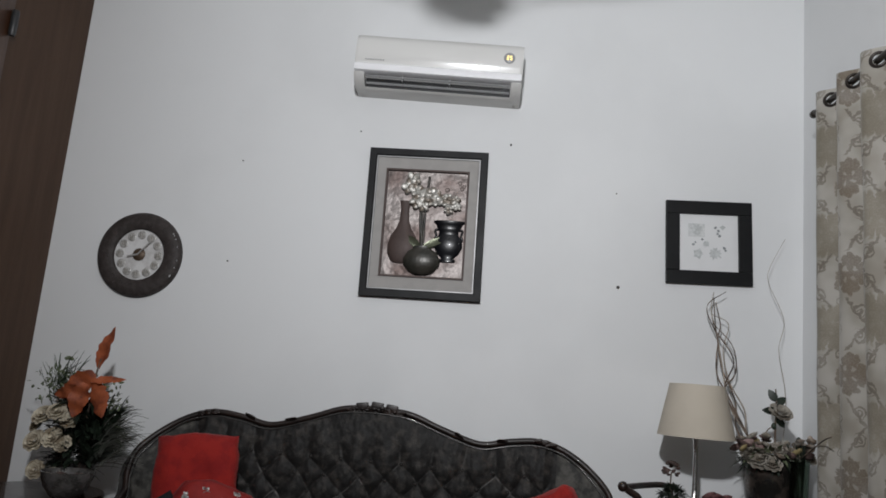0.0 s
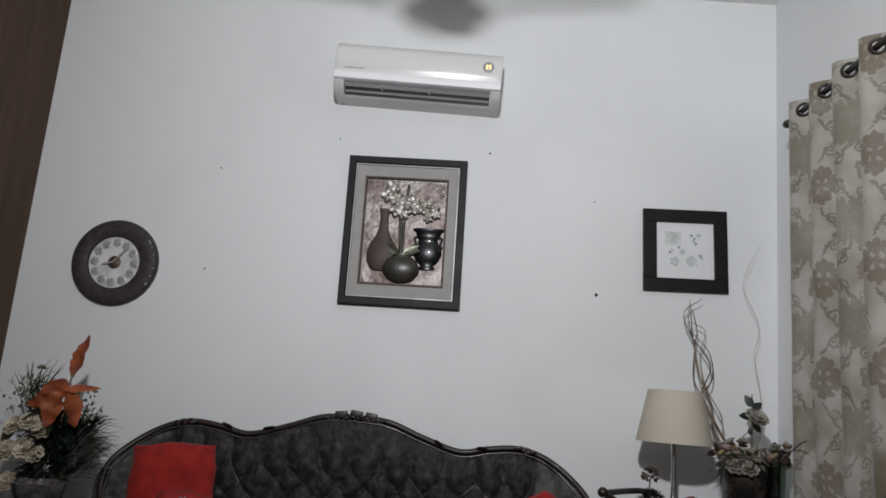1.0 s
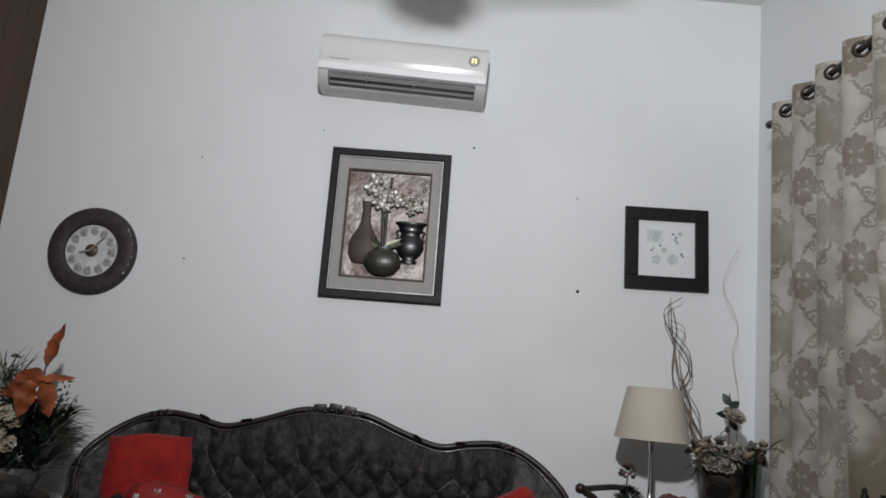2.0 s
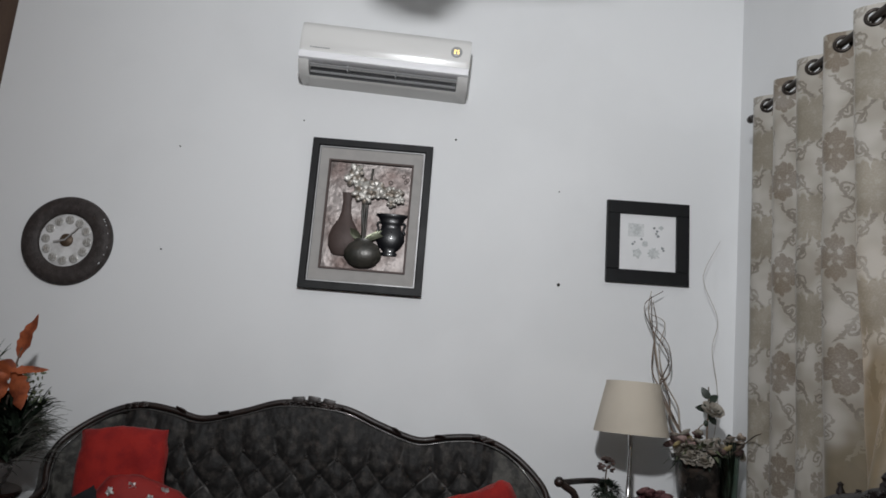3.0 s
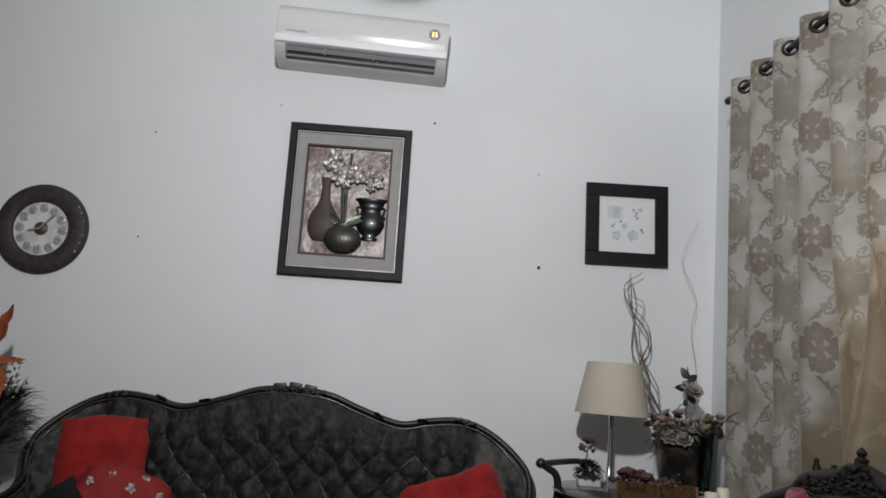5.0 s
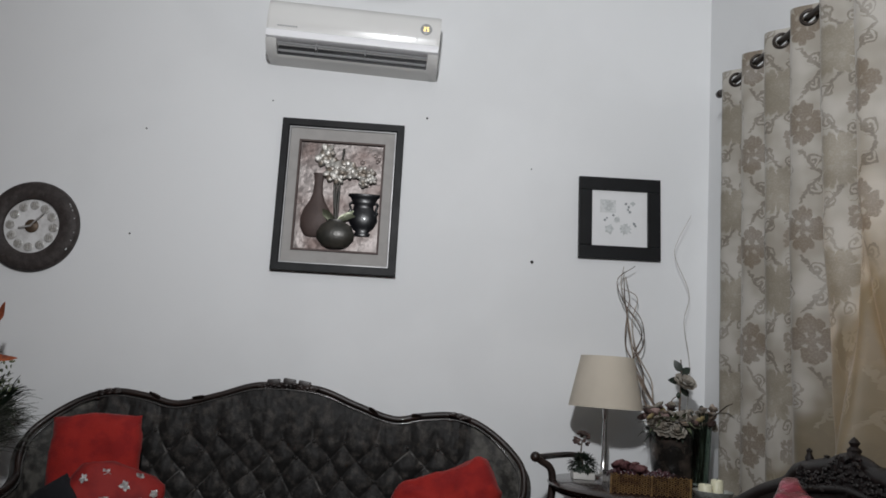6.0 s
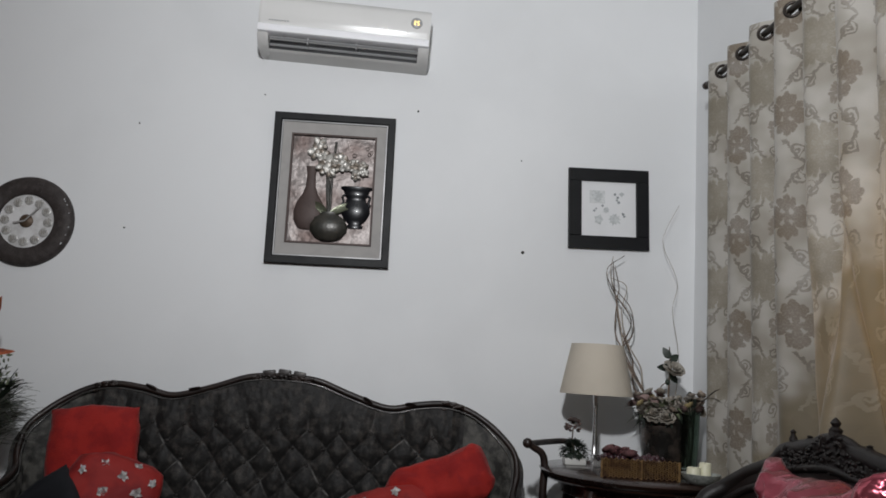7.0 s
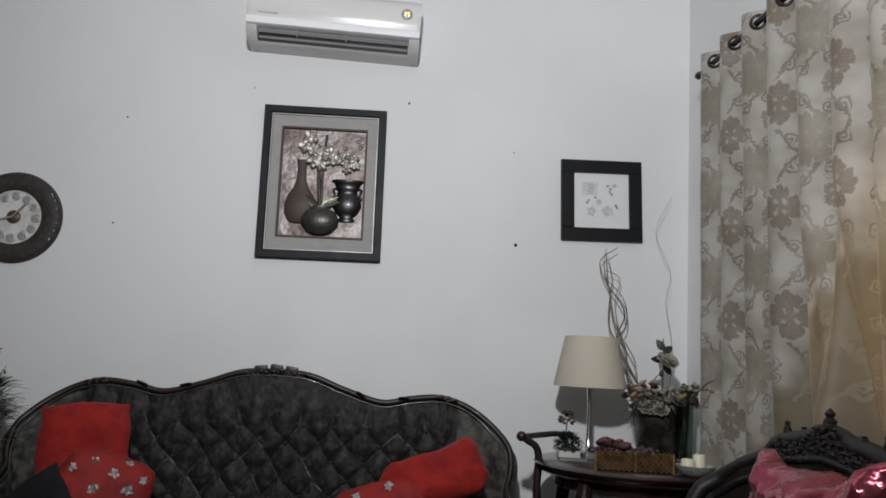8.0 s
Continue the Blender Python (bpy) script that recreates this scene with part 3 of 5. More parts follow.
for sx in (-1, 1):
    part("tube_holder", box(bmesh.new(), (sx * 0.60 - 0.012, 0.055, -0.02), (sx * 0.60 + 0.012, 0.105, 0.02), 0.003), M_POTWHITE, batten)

FAN = Vector((0.008, 1.75, 0))
fan = thing("ceiling_fan", "pale enamel ceiling fan with three blades at rest", "fan", (FAN.x, FAN.y, TOP))
part("canopy", lathe(bmesh.new(), [(0.015, -0.09), (0.05, -0.06), (0.065, -0.02), (0.065, 0)], 24), M_FAN, fan)
part("downrod", lathe(bmesh.new(), [(0.014, -0.40), (0.014, -0.08)], 14), M_FAN, fan)
part("motor", lathe(bmesh.new(), [(0.02, -0.555), (0.06, -0.552), (0.108, -0.53), (0.118, -0.505), (0.108, -0.475), (0.066, -0.445), (0.05, -0.40), (0.02, -0.39)], 32), M_FAN, fan)
for ang in (-35, 85, 205):
    b = bmesh.new()
    box(b, (0.085, -0.018, -0.505), (0.20, 0.018, -0.499))
    box(b, (0.18, -0.06, -0.490), (0.50, 0.06, -0.485), 0.002, Matrix.Rotation(radians(2), 4, "X"))
    part("blade", b, M_FAN, fan, smooth=False, at=Matrix.Rotation(radians(ang), 4, "Z"))

# ---- air conditioner
def build_ac():
    ac = thing("air_conditioner", "white split air conditioner with a chrome trim and open louvre", "air conditioner",
               Matrix.Translation((-0.123, Y1, 2.551)) @ Matrix.Rotation(radians(0.9), 4, "Y"))
    w = 0.406

    def sweep(profile, x0, x1, name, mat, parent, label="", caps=True):
        """A closed profile in depth (out from the wall) and height, drawn along x."""
        bm = bmesh.new()
        xs = [x0, x0 + 0.006, x0 + 0.016, x1 - 0.016, x1 - 0.006, x1] if caps else [x0, x1]
        sc = [0.94, 0.985, 1, 1, 0.985, 0.94] if caps else [1, 1]
        cy = sum(p[0] for p in profile) / len(profile)
        cz = sum(p[1] for p in profile) / len(profile)
        rows = [[bm.verts.new((x, -(cy + (d - cy) * s), cz + (z - cz) * s)) for d, z in profile] for x, s in zip(xs, sc)]
        k = len(profile)
        for a, c in zip(rows, rows[1:]):
            for i in range(k):
                bm.faces.new((a[i], a[(i + 1) % k], c[(i + 1) % k], c[i]))
        bm.faces.new(rows[0]), bm.faces.new(rows[-1][::-1])
        return part(name, bm, mat, parent, label)

    # shell behind the louvre, its lower lip and the two cheeks
    sweep([(0.0, 0.0), (0.05, 0.0), (0.11, 0.004), (0.115, 0.05), (0.17, 0.07), (0.185, 0.235), (0.12, 0.250), (0.0, 0.250)], -w + 0.003, w - 0.003, "body", M_ACBODY, ac)
    sweep([(0.05, 0.0), (0.105, 0.0), (0.122, 0.003), (0.127, 0.007), (0.122, 0.009), (0.05, 0.006)], -w + 0.05, w - 0.05, "lower_lip", M_ACBODY, ac, caps=False)
    for s in (-1, 1):
        x0, x1 = sorted((s * w, s * (w - 0.05)))
        sweep([(0.0, 0.0), (0.08, 0.0), (0.13, 0.006), (0.165, 0.022), (0.19, 0.042), (0.200, 0.056), (0.15, 0.062), (0.0, 0.062)], x0, x1, "cheek", M_ACBODY, ac)
    sweep([(0.12, 0.098), (0.199, 0.098), (0.2045, 0.115), (0.208, 0.130), (0.2105, 0.150), (0.2105, 0.175), (0.206, 0.21), (0.192, 0.244), (0.16, 0.254), (0.02, 0.254), (0.02, 0.24)], -w, w, "front_panel", M_ACWHITE, ac, "glossy white front panel")
    sweep([(0.15, 0.060), (0.209, 0.060), (0.213, 0.062), (0.2145, 0.078), (0.2135, 0.093), (0.211, 0.096), (0.15, 0.096)], -w + 0.002, w - 0.002, "trim_strip", M_CHROME, ac, "bright silver trim strip")
    # dark outlet with louvre vanes and dividers
    part("outlet", box(bmesh.new(), (-w + 0.052, -0.126, 0.0095), (w - 0.052, -0.116, 0.059)), M_BLACKPL, ac, "dark air outlet", smooth=False)
    for zz, dd in ((0.020, 0.148), (0.042, 0.184)):
        sweep([(dd - 0.010, zz - 0.003), (dd, zz), (dd + 0.002, zz + 0.004), (dd - 0.010, zz + 0.001)], -w + 0.055, w - 0.055, "louvre", M_LOUVRE, ac, caps=False)
    for x in (-0.17, 0.06):
        part("divider", box(bmesh.new(), (x - 0.003, -0.172, 0.030), (x + 0.003, -0.135, 0.058)), M_LOUVRE, ac, smooth=False)
    dx, dz = 0.338, 0.172
    disc = part("display", lathe(bmesh.new(), [(0.027, 0), (0.027, 0.004), (0.0245, 0.006), (0.001, 0.006)], 28, Matrix.Translation((dx, -0.2095, dz)) @ Matrix.Rotation(radians(90), 4, "X")), M_LOUVRE, ac, "round grey temperature display")
    b = bmesh.new()
    for x0, z0, x1, z1 in ((-0.012, 0.007, -0.003, 0.010), (-0.006, 0.0, -0.003, 0.007), (-0.012, -0.002, -0.003, 0.001), (-0.012, -0.009, -0.009, -0.002), (-0.012, -0.011, -0.003, -0.008),
                           (0.003, 0.007, 0.012, 0.010), (0.003, 0.0, 0.006, 0.007), (0.003, -0.002, 0.012, 0.001), (0.009, -0.009, 0.012, -0.002), (0.003, -0.011, 0.012, -0.008)):
        box(b, (dx + x0, -0.2170, dz + z0), (dx + x1, -0.2152, dz + z1))
    part("digits", b, M_GLOW, disc, "glowing yellow digits", smooth=False)
    for i in range(8):
        part("maker_mark", box(bmesh.new(), (-0.355 + i * 0.012, -0.2105, 0.114), (-0.347 + i * 0.012, -0.2075, 0.119)), M_LOUVRE, ac, smooth=False)
    part("status_mark", box(bmesh.new(), (0.297, -0.2115, 0.112), (0.300, -0.2095, 0.134)), M_ACBODY, ac, smooth=False)


build_ac()

# ---- relief picture in a black frame
def frame_bars(w, h, bar, depth, inner=0.5, front_bevel=0.004):
    """Four mitred bars as separate meshes."""
    out = []
    for i in range(4):
        bm = bmesh.new()
        a = Matrix.Rotation(i * math.pi / 2, 4, "Y")
        L, H = (w / 2, h / 2) if i % 2 == 0 else (h / 2, w / 2)
        prof = [(0, 0), (0, depth * 0.93), (bar * 0.07, depth), (bar * 0.90, depth), (bar, depth * 0.85), (bar, 0)]
        rows = [[bm.verts.new(a @ Vector((s * (L - p), -d, H - p))) for p, d in prof] for s in (-1, 1)]
        k = len(prof)
        for q in range(k):
            bm.faces.new((rows[0][q], rows[0][(q + 1) % k], rows[1][(q + 1) % k], rows[1][q]))
        bm.faces.new(rows[0]), bm.faces.new(rows[1][::-1])
        out.append(bm)
    return out


def build_relief():
    w, h = 0.586, 0.738
    pic = thing("relief_picture", "black framed tin relief of vases with white flowers", "picture",
                Matrix.Translation((-0.134, Y1 - 0.002, 1.923)) @ Matrix.Rotation(radians(-1.15), 4, "Y"))
    for bm in frame_bars(w, h, 0.036, 0.034):
        part("frame_bar", bm, M_FRAME, pic, smooth=False)
    for bm in frame_bars(w - 0.074, h - 0.074, 0.006, 0.026):
        part("fillet", bm, M_SILVERLINE, pic, "thin silver fillet", smooth=False)
    iw, ih = w - 0.088, h - 0.088
    pw, ph = 0.400, 0.528
    for lo, hi in (((-iw / 2, -0.020, ph / 2), (iw / 2, -0.006, ih / 2)), ((-iw / 2, -0.020, -ih / 2), (iw / 2, -0.006, -ph / 2)),
                   ((-iw / 2, -0.020, -ph / 2), (-pw / 2, -0.006, ph / 2)), ((pw / 2, -0.020, -ph / 2), (iw / 2, -0.006, ph / 2))):
        part("mat_board", box(bmesh.new(), lo, hi), M_MAT, pic, "grey linen mat", smooth=False)
    for bm in frame_bars(pw + 0.012, ph + 0.012, 0.010, 0.026):
        part("inner_fillet", bm, M_BROWNVASE, pic, "dark inner fillet", smooth=False)
    # hammered back plate
    b = bmesh.new()
    nx, nz = 60, 80
    grid = [[b.verts.new((-pw / 2 + pw * i / nx, -0.006 - 0.005 * abs(noise.noise(Vector((i * 0.09, j * 0.09, 3)))) - 0.0012 * noise.noise(Vector((i * 0.4, j * 0.4, 9))), -ph / 2 + ph * j / nz))
             for j in range(nz + 1)] for i in range(nx + 1)]
    for i in range(nx):
        for j in range(nz):
            b.faces.new((grid[i][j], grid[i + 1][j], grid[i + 1][j + 1], grid[i][j + 1]))
    part("back_plate", b, M_RELIEF, pic, "hammered pinkish tin plate")

    def half_vase(name, prof, x, z0, flat, mat, label, depth=0.0):
        b = lathe(bmesh.new(), prof, 32, Matrix.Translation((x, -0.008 - depth, z0)), flat)
        return part(name, b, mat, pic, label)

    half_vase("bottle_vase", [(0.040, 0), (0.055, 0.010), (0.072, 0.045), (0.074, 0.09), (0.060, 0.135), (0.036, 0.175), (0.024, 0.21), (0.021, 0.27), (0.026, 0.305), (0.028, 0.31)], -0.10, -0.20, 0.30, M_BROWNVASE, "brown long-necked vase")
    bowl = half_vase("bowl_vase", [(0.034, 0), (0.060, 0.012), (0.088, 0.045), (0.090, 0.075), (0.072, 0.11), (0.045, 0.125), (0.048, 0.138), (0.040, 0.139)], -0.002, -0.252, 0.36, M_GREYVASE, "grey-green round vase", 0.012)
    urn = half_vase("urn_vase", [(0.036, 0), (0.040, 0.012), (0.030, 0.02), (0.052, 0.04), (0.070, 0.075), (0.066, 0.11), (0.050, 0.130), (0.046, 0.150), (0.058, 0.158), (0.056, 0.166), (0.064, 0.185), (0.078, 0.195), (0.075, 0.203)], 0.122, -0.185, 0.30, M_BLACKVASE, "black two-handled urn", 0.004)
    for s in (-1, 1):
        b = tube(bmesh.new(), spline([(0.122 + s * 0.045, -0.012, -0.02), (0.122 + s * 0.066, -0.014, -0.03), (0.122 + s * 0.060, -0.016, -0.055), (0.122 + s * 0.066, -0.016, -0.075), (0.122 + s * 0.048, -0.014, -0.08)], 5), 0.006)
        part("urn_handle", b, M_BLACKVASE, urn)
    # stems, leaves and blossoms
    for pts in ([(-0.01, -0.014, -0.12), (-0.02, -0.02, 0.0), (-0.025, -0.02, 0.09)], [(0.0, -0.014, -0.12), (0.0, -0.022, 0.0), (0.002, -0.02, 0.12), (0.01, -0.018, 0.235)], [(-0.008, -0.018, -0.11), (-0.012, -0.026, 0.02), (-0.022, -0.02, 0.15)]):
        part("stem", tube(bmesh.new(), spline(pts, 6), 0.006), M_GREYVASE, pic)
    for m, L in ((Matrix.Translation((0.005, -0.03, -0.118)) @ Matrix.Rotation(radians(-26), 4, "Y"), 0.135), (Matrix.Translation((-0.015, -0.03, -0.118)) @ Matrix.Rotation(radians(-142), 4, "Y"), 0.085)):
        b = bmesh.new()
        leaf(b, m @ Matrix.Rotation(radians(80), 4, "X"), L, 0.036, 0.1, 8, 0.2, 0.004)
        part("tin_leaf", b, M_LEAFTIN, pic)
    rng = random.Random(4)
    for x, z, r in ((-0.066, 0.215, 0.034), (-0.085, 0.175, 0.032), (-0.052, 0.165, 0.030), (-0.015, 0.135, 0.038), (-0.045, 0.105, 0.034), (0.025, 0.150, 0.030), (0.035, 0.115, 0.030), (0.055, 0.130, 0.030), (0.085, 0.115, 0.026), (0.105, 0.130, 0.022), (0.122, 0.105, 0.028), (0.145, 0.120, 0.022), (0.155, 0.09, 0.020), (0.113, 0.070, 0.022), (-0.01, 0.085, 0.026)):
        b = bmesh.new()
        turn = rng.uniform(0, 1.2)
        for k in range(5):
            a = turn + 2 * math.pi * k / 5
            m = Matrix.Translation((x, -0.026 - rng.uniform(0, 0.006), z)) @ Matrix.Rotation(a, 4, "Y") @ Matrix.Translation((r * 0.52, 0, 0)) @ Matrix.Rotation(rng.uniform(-0.3, 0.3), 4, "Z")
            bmesh.ops.create_icosphere(b, subdivisions=2, radius=1, matrix=m @ Matrix.Diagonal((r * rng.uniform(0.6, 0.8), 0.005, r * rng.uniform(0.42, 0.6), 1)))
        ball(b, (x, -0.033, z), r * 0.15)
        part("blossom", b, M_PETALTIN, pic)
    for k in range(4):
        b = ring(bmesh.new(), Matrix.Translation((0.10 + 0.09 * rng.random(), -0.013, 0.16 + 0.085 * rng.random())) @ Matrix.Rotation(radians(90), 4, "X"), 0.006 + 0.006 * rng.random(), 0.0018, 12, 5)
        part("swirl", b, M_RELIEF, pic)


build_relief()


def build_print():
    w = 0.402
    pic = thing("framed_print", "square black framed pale botanical print", "picture",
                Matrix.Translation((1.227, Y1 - 0.002, 1.933)) @ Matrix.Rotation(radians(-1.8), 4, "Y"))
    bar = 0.064
    for i, (lo, hi) in enumerate((((-w / 2, -0.022, w / 2 - bar), (w / 2, 0, w / 2)), ((-w / 2, -0.022, -w / 2), (w / 2, 0, -w / 2 + bar)),
                                  ((-w / 2, -0.024, -w / 2 + bar + 0.0005), (-w / 2 + bar, 0, w / 2 - bar - 0.0005)), ((w / 2 - bar, -0.022, -w / 2 + bar + 0.0005), (w / 2, 0, w / 2 - bar - 0.0005)))):
        part("frame_bar", box(bmesh.new(), lo, hi, 0.003), M_FRAME, pic, smooth=False)
    part("paper", box(bmesh.new(), (-w / 2 + bar, -0.010, -w / 2 + bar), (w / 2 - bar, -0.004, w / 2 - bar)), M_PAPER, pic, "white printed paper", smooth=False)
    rng = random.Random(8)

    def blot(name, x, z, r, k, mat):
        b = bmesh.new()
        c, rim = b.verts.new((x, -0.0122, z)), []
        for i in range(k * 2):
            a = math.pi * i / k
            q = r * (1 if i % 2 == 0 else 0.62) * rng.uniform(0.8, 1.1)
            rim.append((b.verts.new((x + q * math.cos(a), -0.0122, z + q * math.sin(a))), b.verts.new((x + q * math.cos(a), -0.0101, z + q * math.sin(a)))))
        for i in range(len(rim)):
            j = (i + 1) % len(rim)
            b.faces.new((c, rim[i][0], rim[j][0]))
            b.faces.new((rim[i][0], rim[i][1], rim[j][1], rim[j][0]))
        part(name, b, mat, pic, smooth=False)

    part("printed_block", box(bmesh.new(), (-0.095, -0.0112, 0.028), (-0.018, -0.0101, 0.092)), M_PRINTPALE, pic, smooth=False)
    for x, z, r, k, mat in ((-0.055, 0.060, 0.036, 9, M_PRINT), (0.030, -0.050, 0.034, 10, M_PRINT), (-0.012, -0.006, 0.018, 10, M_PRINT), (-0.05, -0.055, 0.030, 5, M_PRINT),
                            (0.032, 0.075, 0.008, 6, M_PRINT2), (0.046, 0.06, 0.008, 5, M_PRINT2), (0.052, 0.035, 0.009, 6, M_PRINT2), (0.042, 0.046, 0.007, 5, M_PRINT2),
                            (-0.072, -0.010, 0.008, 5, M_PRINT2), (-0.062, 0.001, 0.006, 5, M_PRINT2), (-0.030, 0.016, 0.008, 4, M_PRINT2), (0.072, -0.022, 0.010, 3, M_PRINT2), (0.078, -0.034, 0.008, 3, M_PRINT2), (0.066, 0.078, 0.014, 4, M_PRINT)):
        blot("printed_motif", x, z, r, k, mat)


build_print()


def build_clock():
    R = 0.213
    clock = thing("wall_clock", "round brown mosaic wall clock with pearl dial", "clock", Matrix.Translation((-1.528, Y1 - 0.001, 1.66)))
    face_out = Matrix.Rotation(radians(90), 4, "X")
    bm = bmesh.new()
    prof = [(0.127, 0.012), (0.127, 0.026), (0.132, 0.031), (0.165, 0.0345), (0.197, 0.032), (0.208, 0.024), (R, 0.010), (R, 0.0)]
    segs = 72
    rows = [[bm.verts.new(face_out @ Vector((r * math.cos(2 * math.pi * i / segs), r * math.sin(2 * math.pi * i / segs), z))) for i in range(segs)] for r, z in prof]
    for a, c in zip(rows, rows[1:]):
        for i in range(segs):
            j = (i + 1) % segs
            bm.faces.new((a[i], a[j], c[j], c[i]))
    part("rim", bm, M_CLOCKRIM, clock)
    part("dial", lathe(bmesh.new(), [(0.130, 0.0), (0.130, 0.014), (0.06, 0.016), (0.001, 0.016)], 60, face_out), M_CLOCKFACE, clock, "pearl white dial")
    for i in range(12):
        a = 2 * math.pi * i / 12
        m = Matrix.Translation((0.098 * math.sin(a), -0.0165, 0.098 * math.cos(a))) @ face_out
        b = lathe(bmesh.new(), [(0.021, 0), (0.021, 0.003), (0.018, 0.0048), (0.010, 0.0042), (0.001, 0.0052)], 20, m)
        boss = part("hour_boss", b, M_BOSS, clock, "grey round hour boss")
        b = bmesh.new()
        for s in (-1, 1):
            box(b, (-0.003 + s * 0.005, -0.0015, -0.010), (0.001 + s * 0.005, 0.003, 0.010), 0, Matrix.Translation((0.098 * math.sin(a), -0.0222, 0.098 * math.cos(a))))
        part("hour_bar", b, M_NUMERAL, boss, "grey hour bars", smooth=False)
    part("hub", lathe(bmesh.new(), [(0.031, 0.016), (0.031, 0.021), (0.022, 0.027), (0.006, 0.030), (0.001, 0.030)], 28, face_out), M_BRASSDK, clock, "brown medallion")
    for name, ang, L, wd in (("hour_hand", 255, 0.055, 0.008), ("minute_hand", 40, 0.085, 0.006)):
        b = box(bmesh.new(), (-wd / 2, -0.001, 0.0), (wd / 2, 0.001, L))
        part(name, b, M_HANDLE, clock, smooth=False, at=Matrix.Translation((0, -0.0315 if name == "hour_hand" else -0.0345, 0)) @ Matrix.Rotation(radians(ang), 4, "Y"))
    rng = random.Random(2)
    # first 15 chips: rim highlight on the right, put into their pale colour
    for i in range(40):
        a, r = (rng.uniform(-0.75, 0.75), rng.choice((0.192, 0.197))) if i < 15 else (rng.uniform(0, 2 * math.pi), rng.choice((0.15, 0.165, 0.18, 0.195)))
        z = 0.0355 if r < 0.185 else 0.0305
        m = Matrix.Translation((r * math.cos(a), -z, r * math.sin(a))) @ Matrix.Rotation(-a, 4, "Y")
        k = rng.uniform(0.0025, 0.0055)
        b = box(bmesh.new(), (-k, -0.0012, -k * 0.7), (k, 0.001, k * 0.7), 0.0008, m)
        part("mosaic_chip", b, M_GLINT_CHIP if i < 15 else M_CLOCKRIM, clock, smooth=False)


build_clock()


# ---- carved sofa
def build_sofa():
    sofa = thing("sofa", "dark carved wood sofa with tufted charcoal velvet back", "sofa", (-0.255, 3.20, 0))
    half = [(0, 0.25, 1.030), (0.15, 0.25, 1.018), (0.30, 0.25, 0.966), (0.47, 0.25, 0.918), (0.60, 0.25, 0.940), (0.72, 0.25, 0.952), (0.82, 0.245, 0.932),
            (0.91, 0.225, 0.885), (0.988, 0.19, 0.82), (1.036, 0.15, 0.755), (1.042, 0.11, 0.675), (1.02, 0.06, 0.60), (1.01, -0.06, 0.56), (1.0, -0.28, 0.545), (1.0, -0.45, 0.54)]
    right = spline(half, 8)
    line = [Vector((-p.x, p.y, p.z)) for p in right[:0:-1]] + right
    # top rail: moulded wood with an inner bead
    b = bmesh.new()
    tube(b, [p + Vector((0, 0.005, -0.003)) for p in line], 0.0138, 12)
    part("top_rail", b, M_SOFAWOOD, sofa, "dark polished carved rail")
    b = bmesh.new()
    inner = []
    for p in line:
        side = max(0.0, (abs(p.x) - 0.85) / 0.17)
        inner.append(p + Vector((-0.022 * min(1, side) * (1 if p.x > 0 else -1), -0.027 * (1 - min(1, side) * 0.6), -0.021)))
    tube(b, inner, 0.0038, 8)
    part("rail_bead", b, M_BEAD, sofa, "shiny piping along the rail")
    # upholstered back and wings, tufted in diamonds
    SEAT = 0.44
    n = len(line)
    dist = [0.0]
    for a, c in zip(line, line[1:]):
        dist.append(dist[-1] + math.hypot(c.x - a.x, c.y - a.y))
    mid = dist[n // 2]
    total = dist[-1]

    def at(s):
        s = min(max(s, 0), total)
        k = min(max(0, int(np.searchsorted(dist, s)) - 1), n - 2)
        t = (s - dist[k]) / max(1e-9, dist[k + 1] - dist[k])
        p = line[k].lerp(line[k + 1], t)
        d = line[k + 1] - line[k]
        return p, Vector((d.y, -d.x, 0)).normalized()

    CU, CV = 0.135, 0.150

    def surface(s, t):
        p, nrm = at(s)
        zt = p.z - 0.018
        z = SEAT + (zt - SEAT) * t
        u = (s - mid) / CU
        inside = min(1.0, max(0.0, (0.80 - abs(s - mid)) / 0.04))
        v = (z - 0.80) / CV
        u += 0.22 * noise.noise(Vector((s * 6, z * 5, 4.0)))
        v += 0.18 * noise.noise(Vector((s * 6, z * 5, 8.0)))
        if v > 0:
            tuft = abs(math.sin(math.pi * u))
            tuft = tuft * max(0.0, 1 - v / 0.9) + 0.85 * min(1, v / 0.9)
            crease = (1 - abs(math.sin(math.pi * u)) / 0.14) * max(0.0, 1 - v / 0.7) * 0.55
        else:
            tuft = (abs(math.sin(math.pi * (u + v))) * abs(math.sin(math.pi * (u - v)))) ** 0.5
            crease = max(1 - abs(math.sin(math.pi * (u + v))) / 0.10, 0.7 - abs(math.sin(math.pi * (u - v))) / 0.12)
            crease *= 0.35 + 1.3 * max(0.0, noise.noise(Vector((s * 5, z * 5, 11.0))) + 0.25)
        bulge = 0.042 + inside * 0.021 * (tuft - 0.5) - 0.025 * t ** 6 - 0.01 * (1 - inside)
        q = p + nrm * bulge
        q.z = z
        wob = noise.noise(Vector((s * 18, z * 11, 2.0))) * 0.006 + noise.noise(Vector((s * 55, z * 34, 6.0))) * 0.0028
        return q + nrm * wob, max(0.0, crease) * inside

    def cover(s0, s1, steps, rows, name, mat, label):
        bm = bmesh.new()
        # per-vertex weight of the sheen painted on the creases
        worn = bm.verts.layers.float.new("wear_sheen")
        grid = []
        for i in range(steps + 1):
            column = []
            for j in range(rows + 1):
                q, wear_sheen = surface(s0 + (s1 - s0) * i / steps, j / rows)
                column.append(bm.verts.new(q))
                column[-1][worn] = wear_sheen
            grid.append(column)
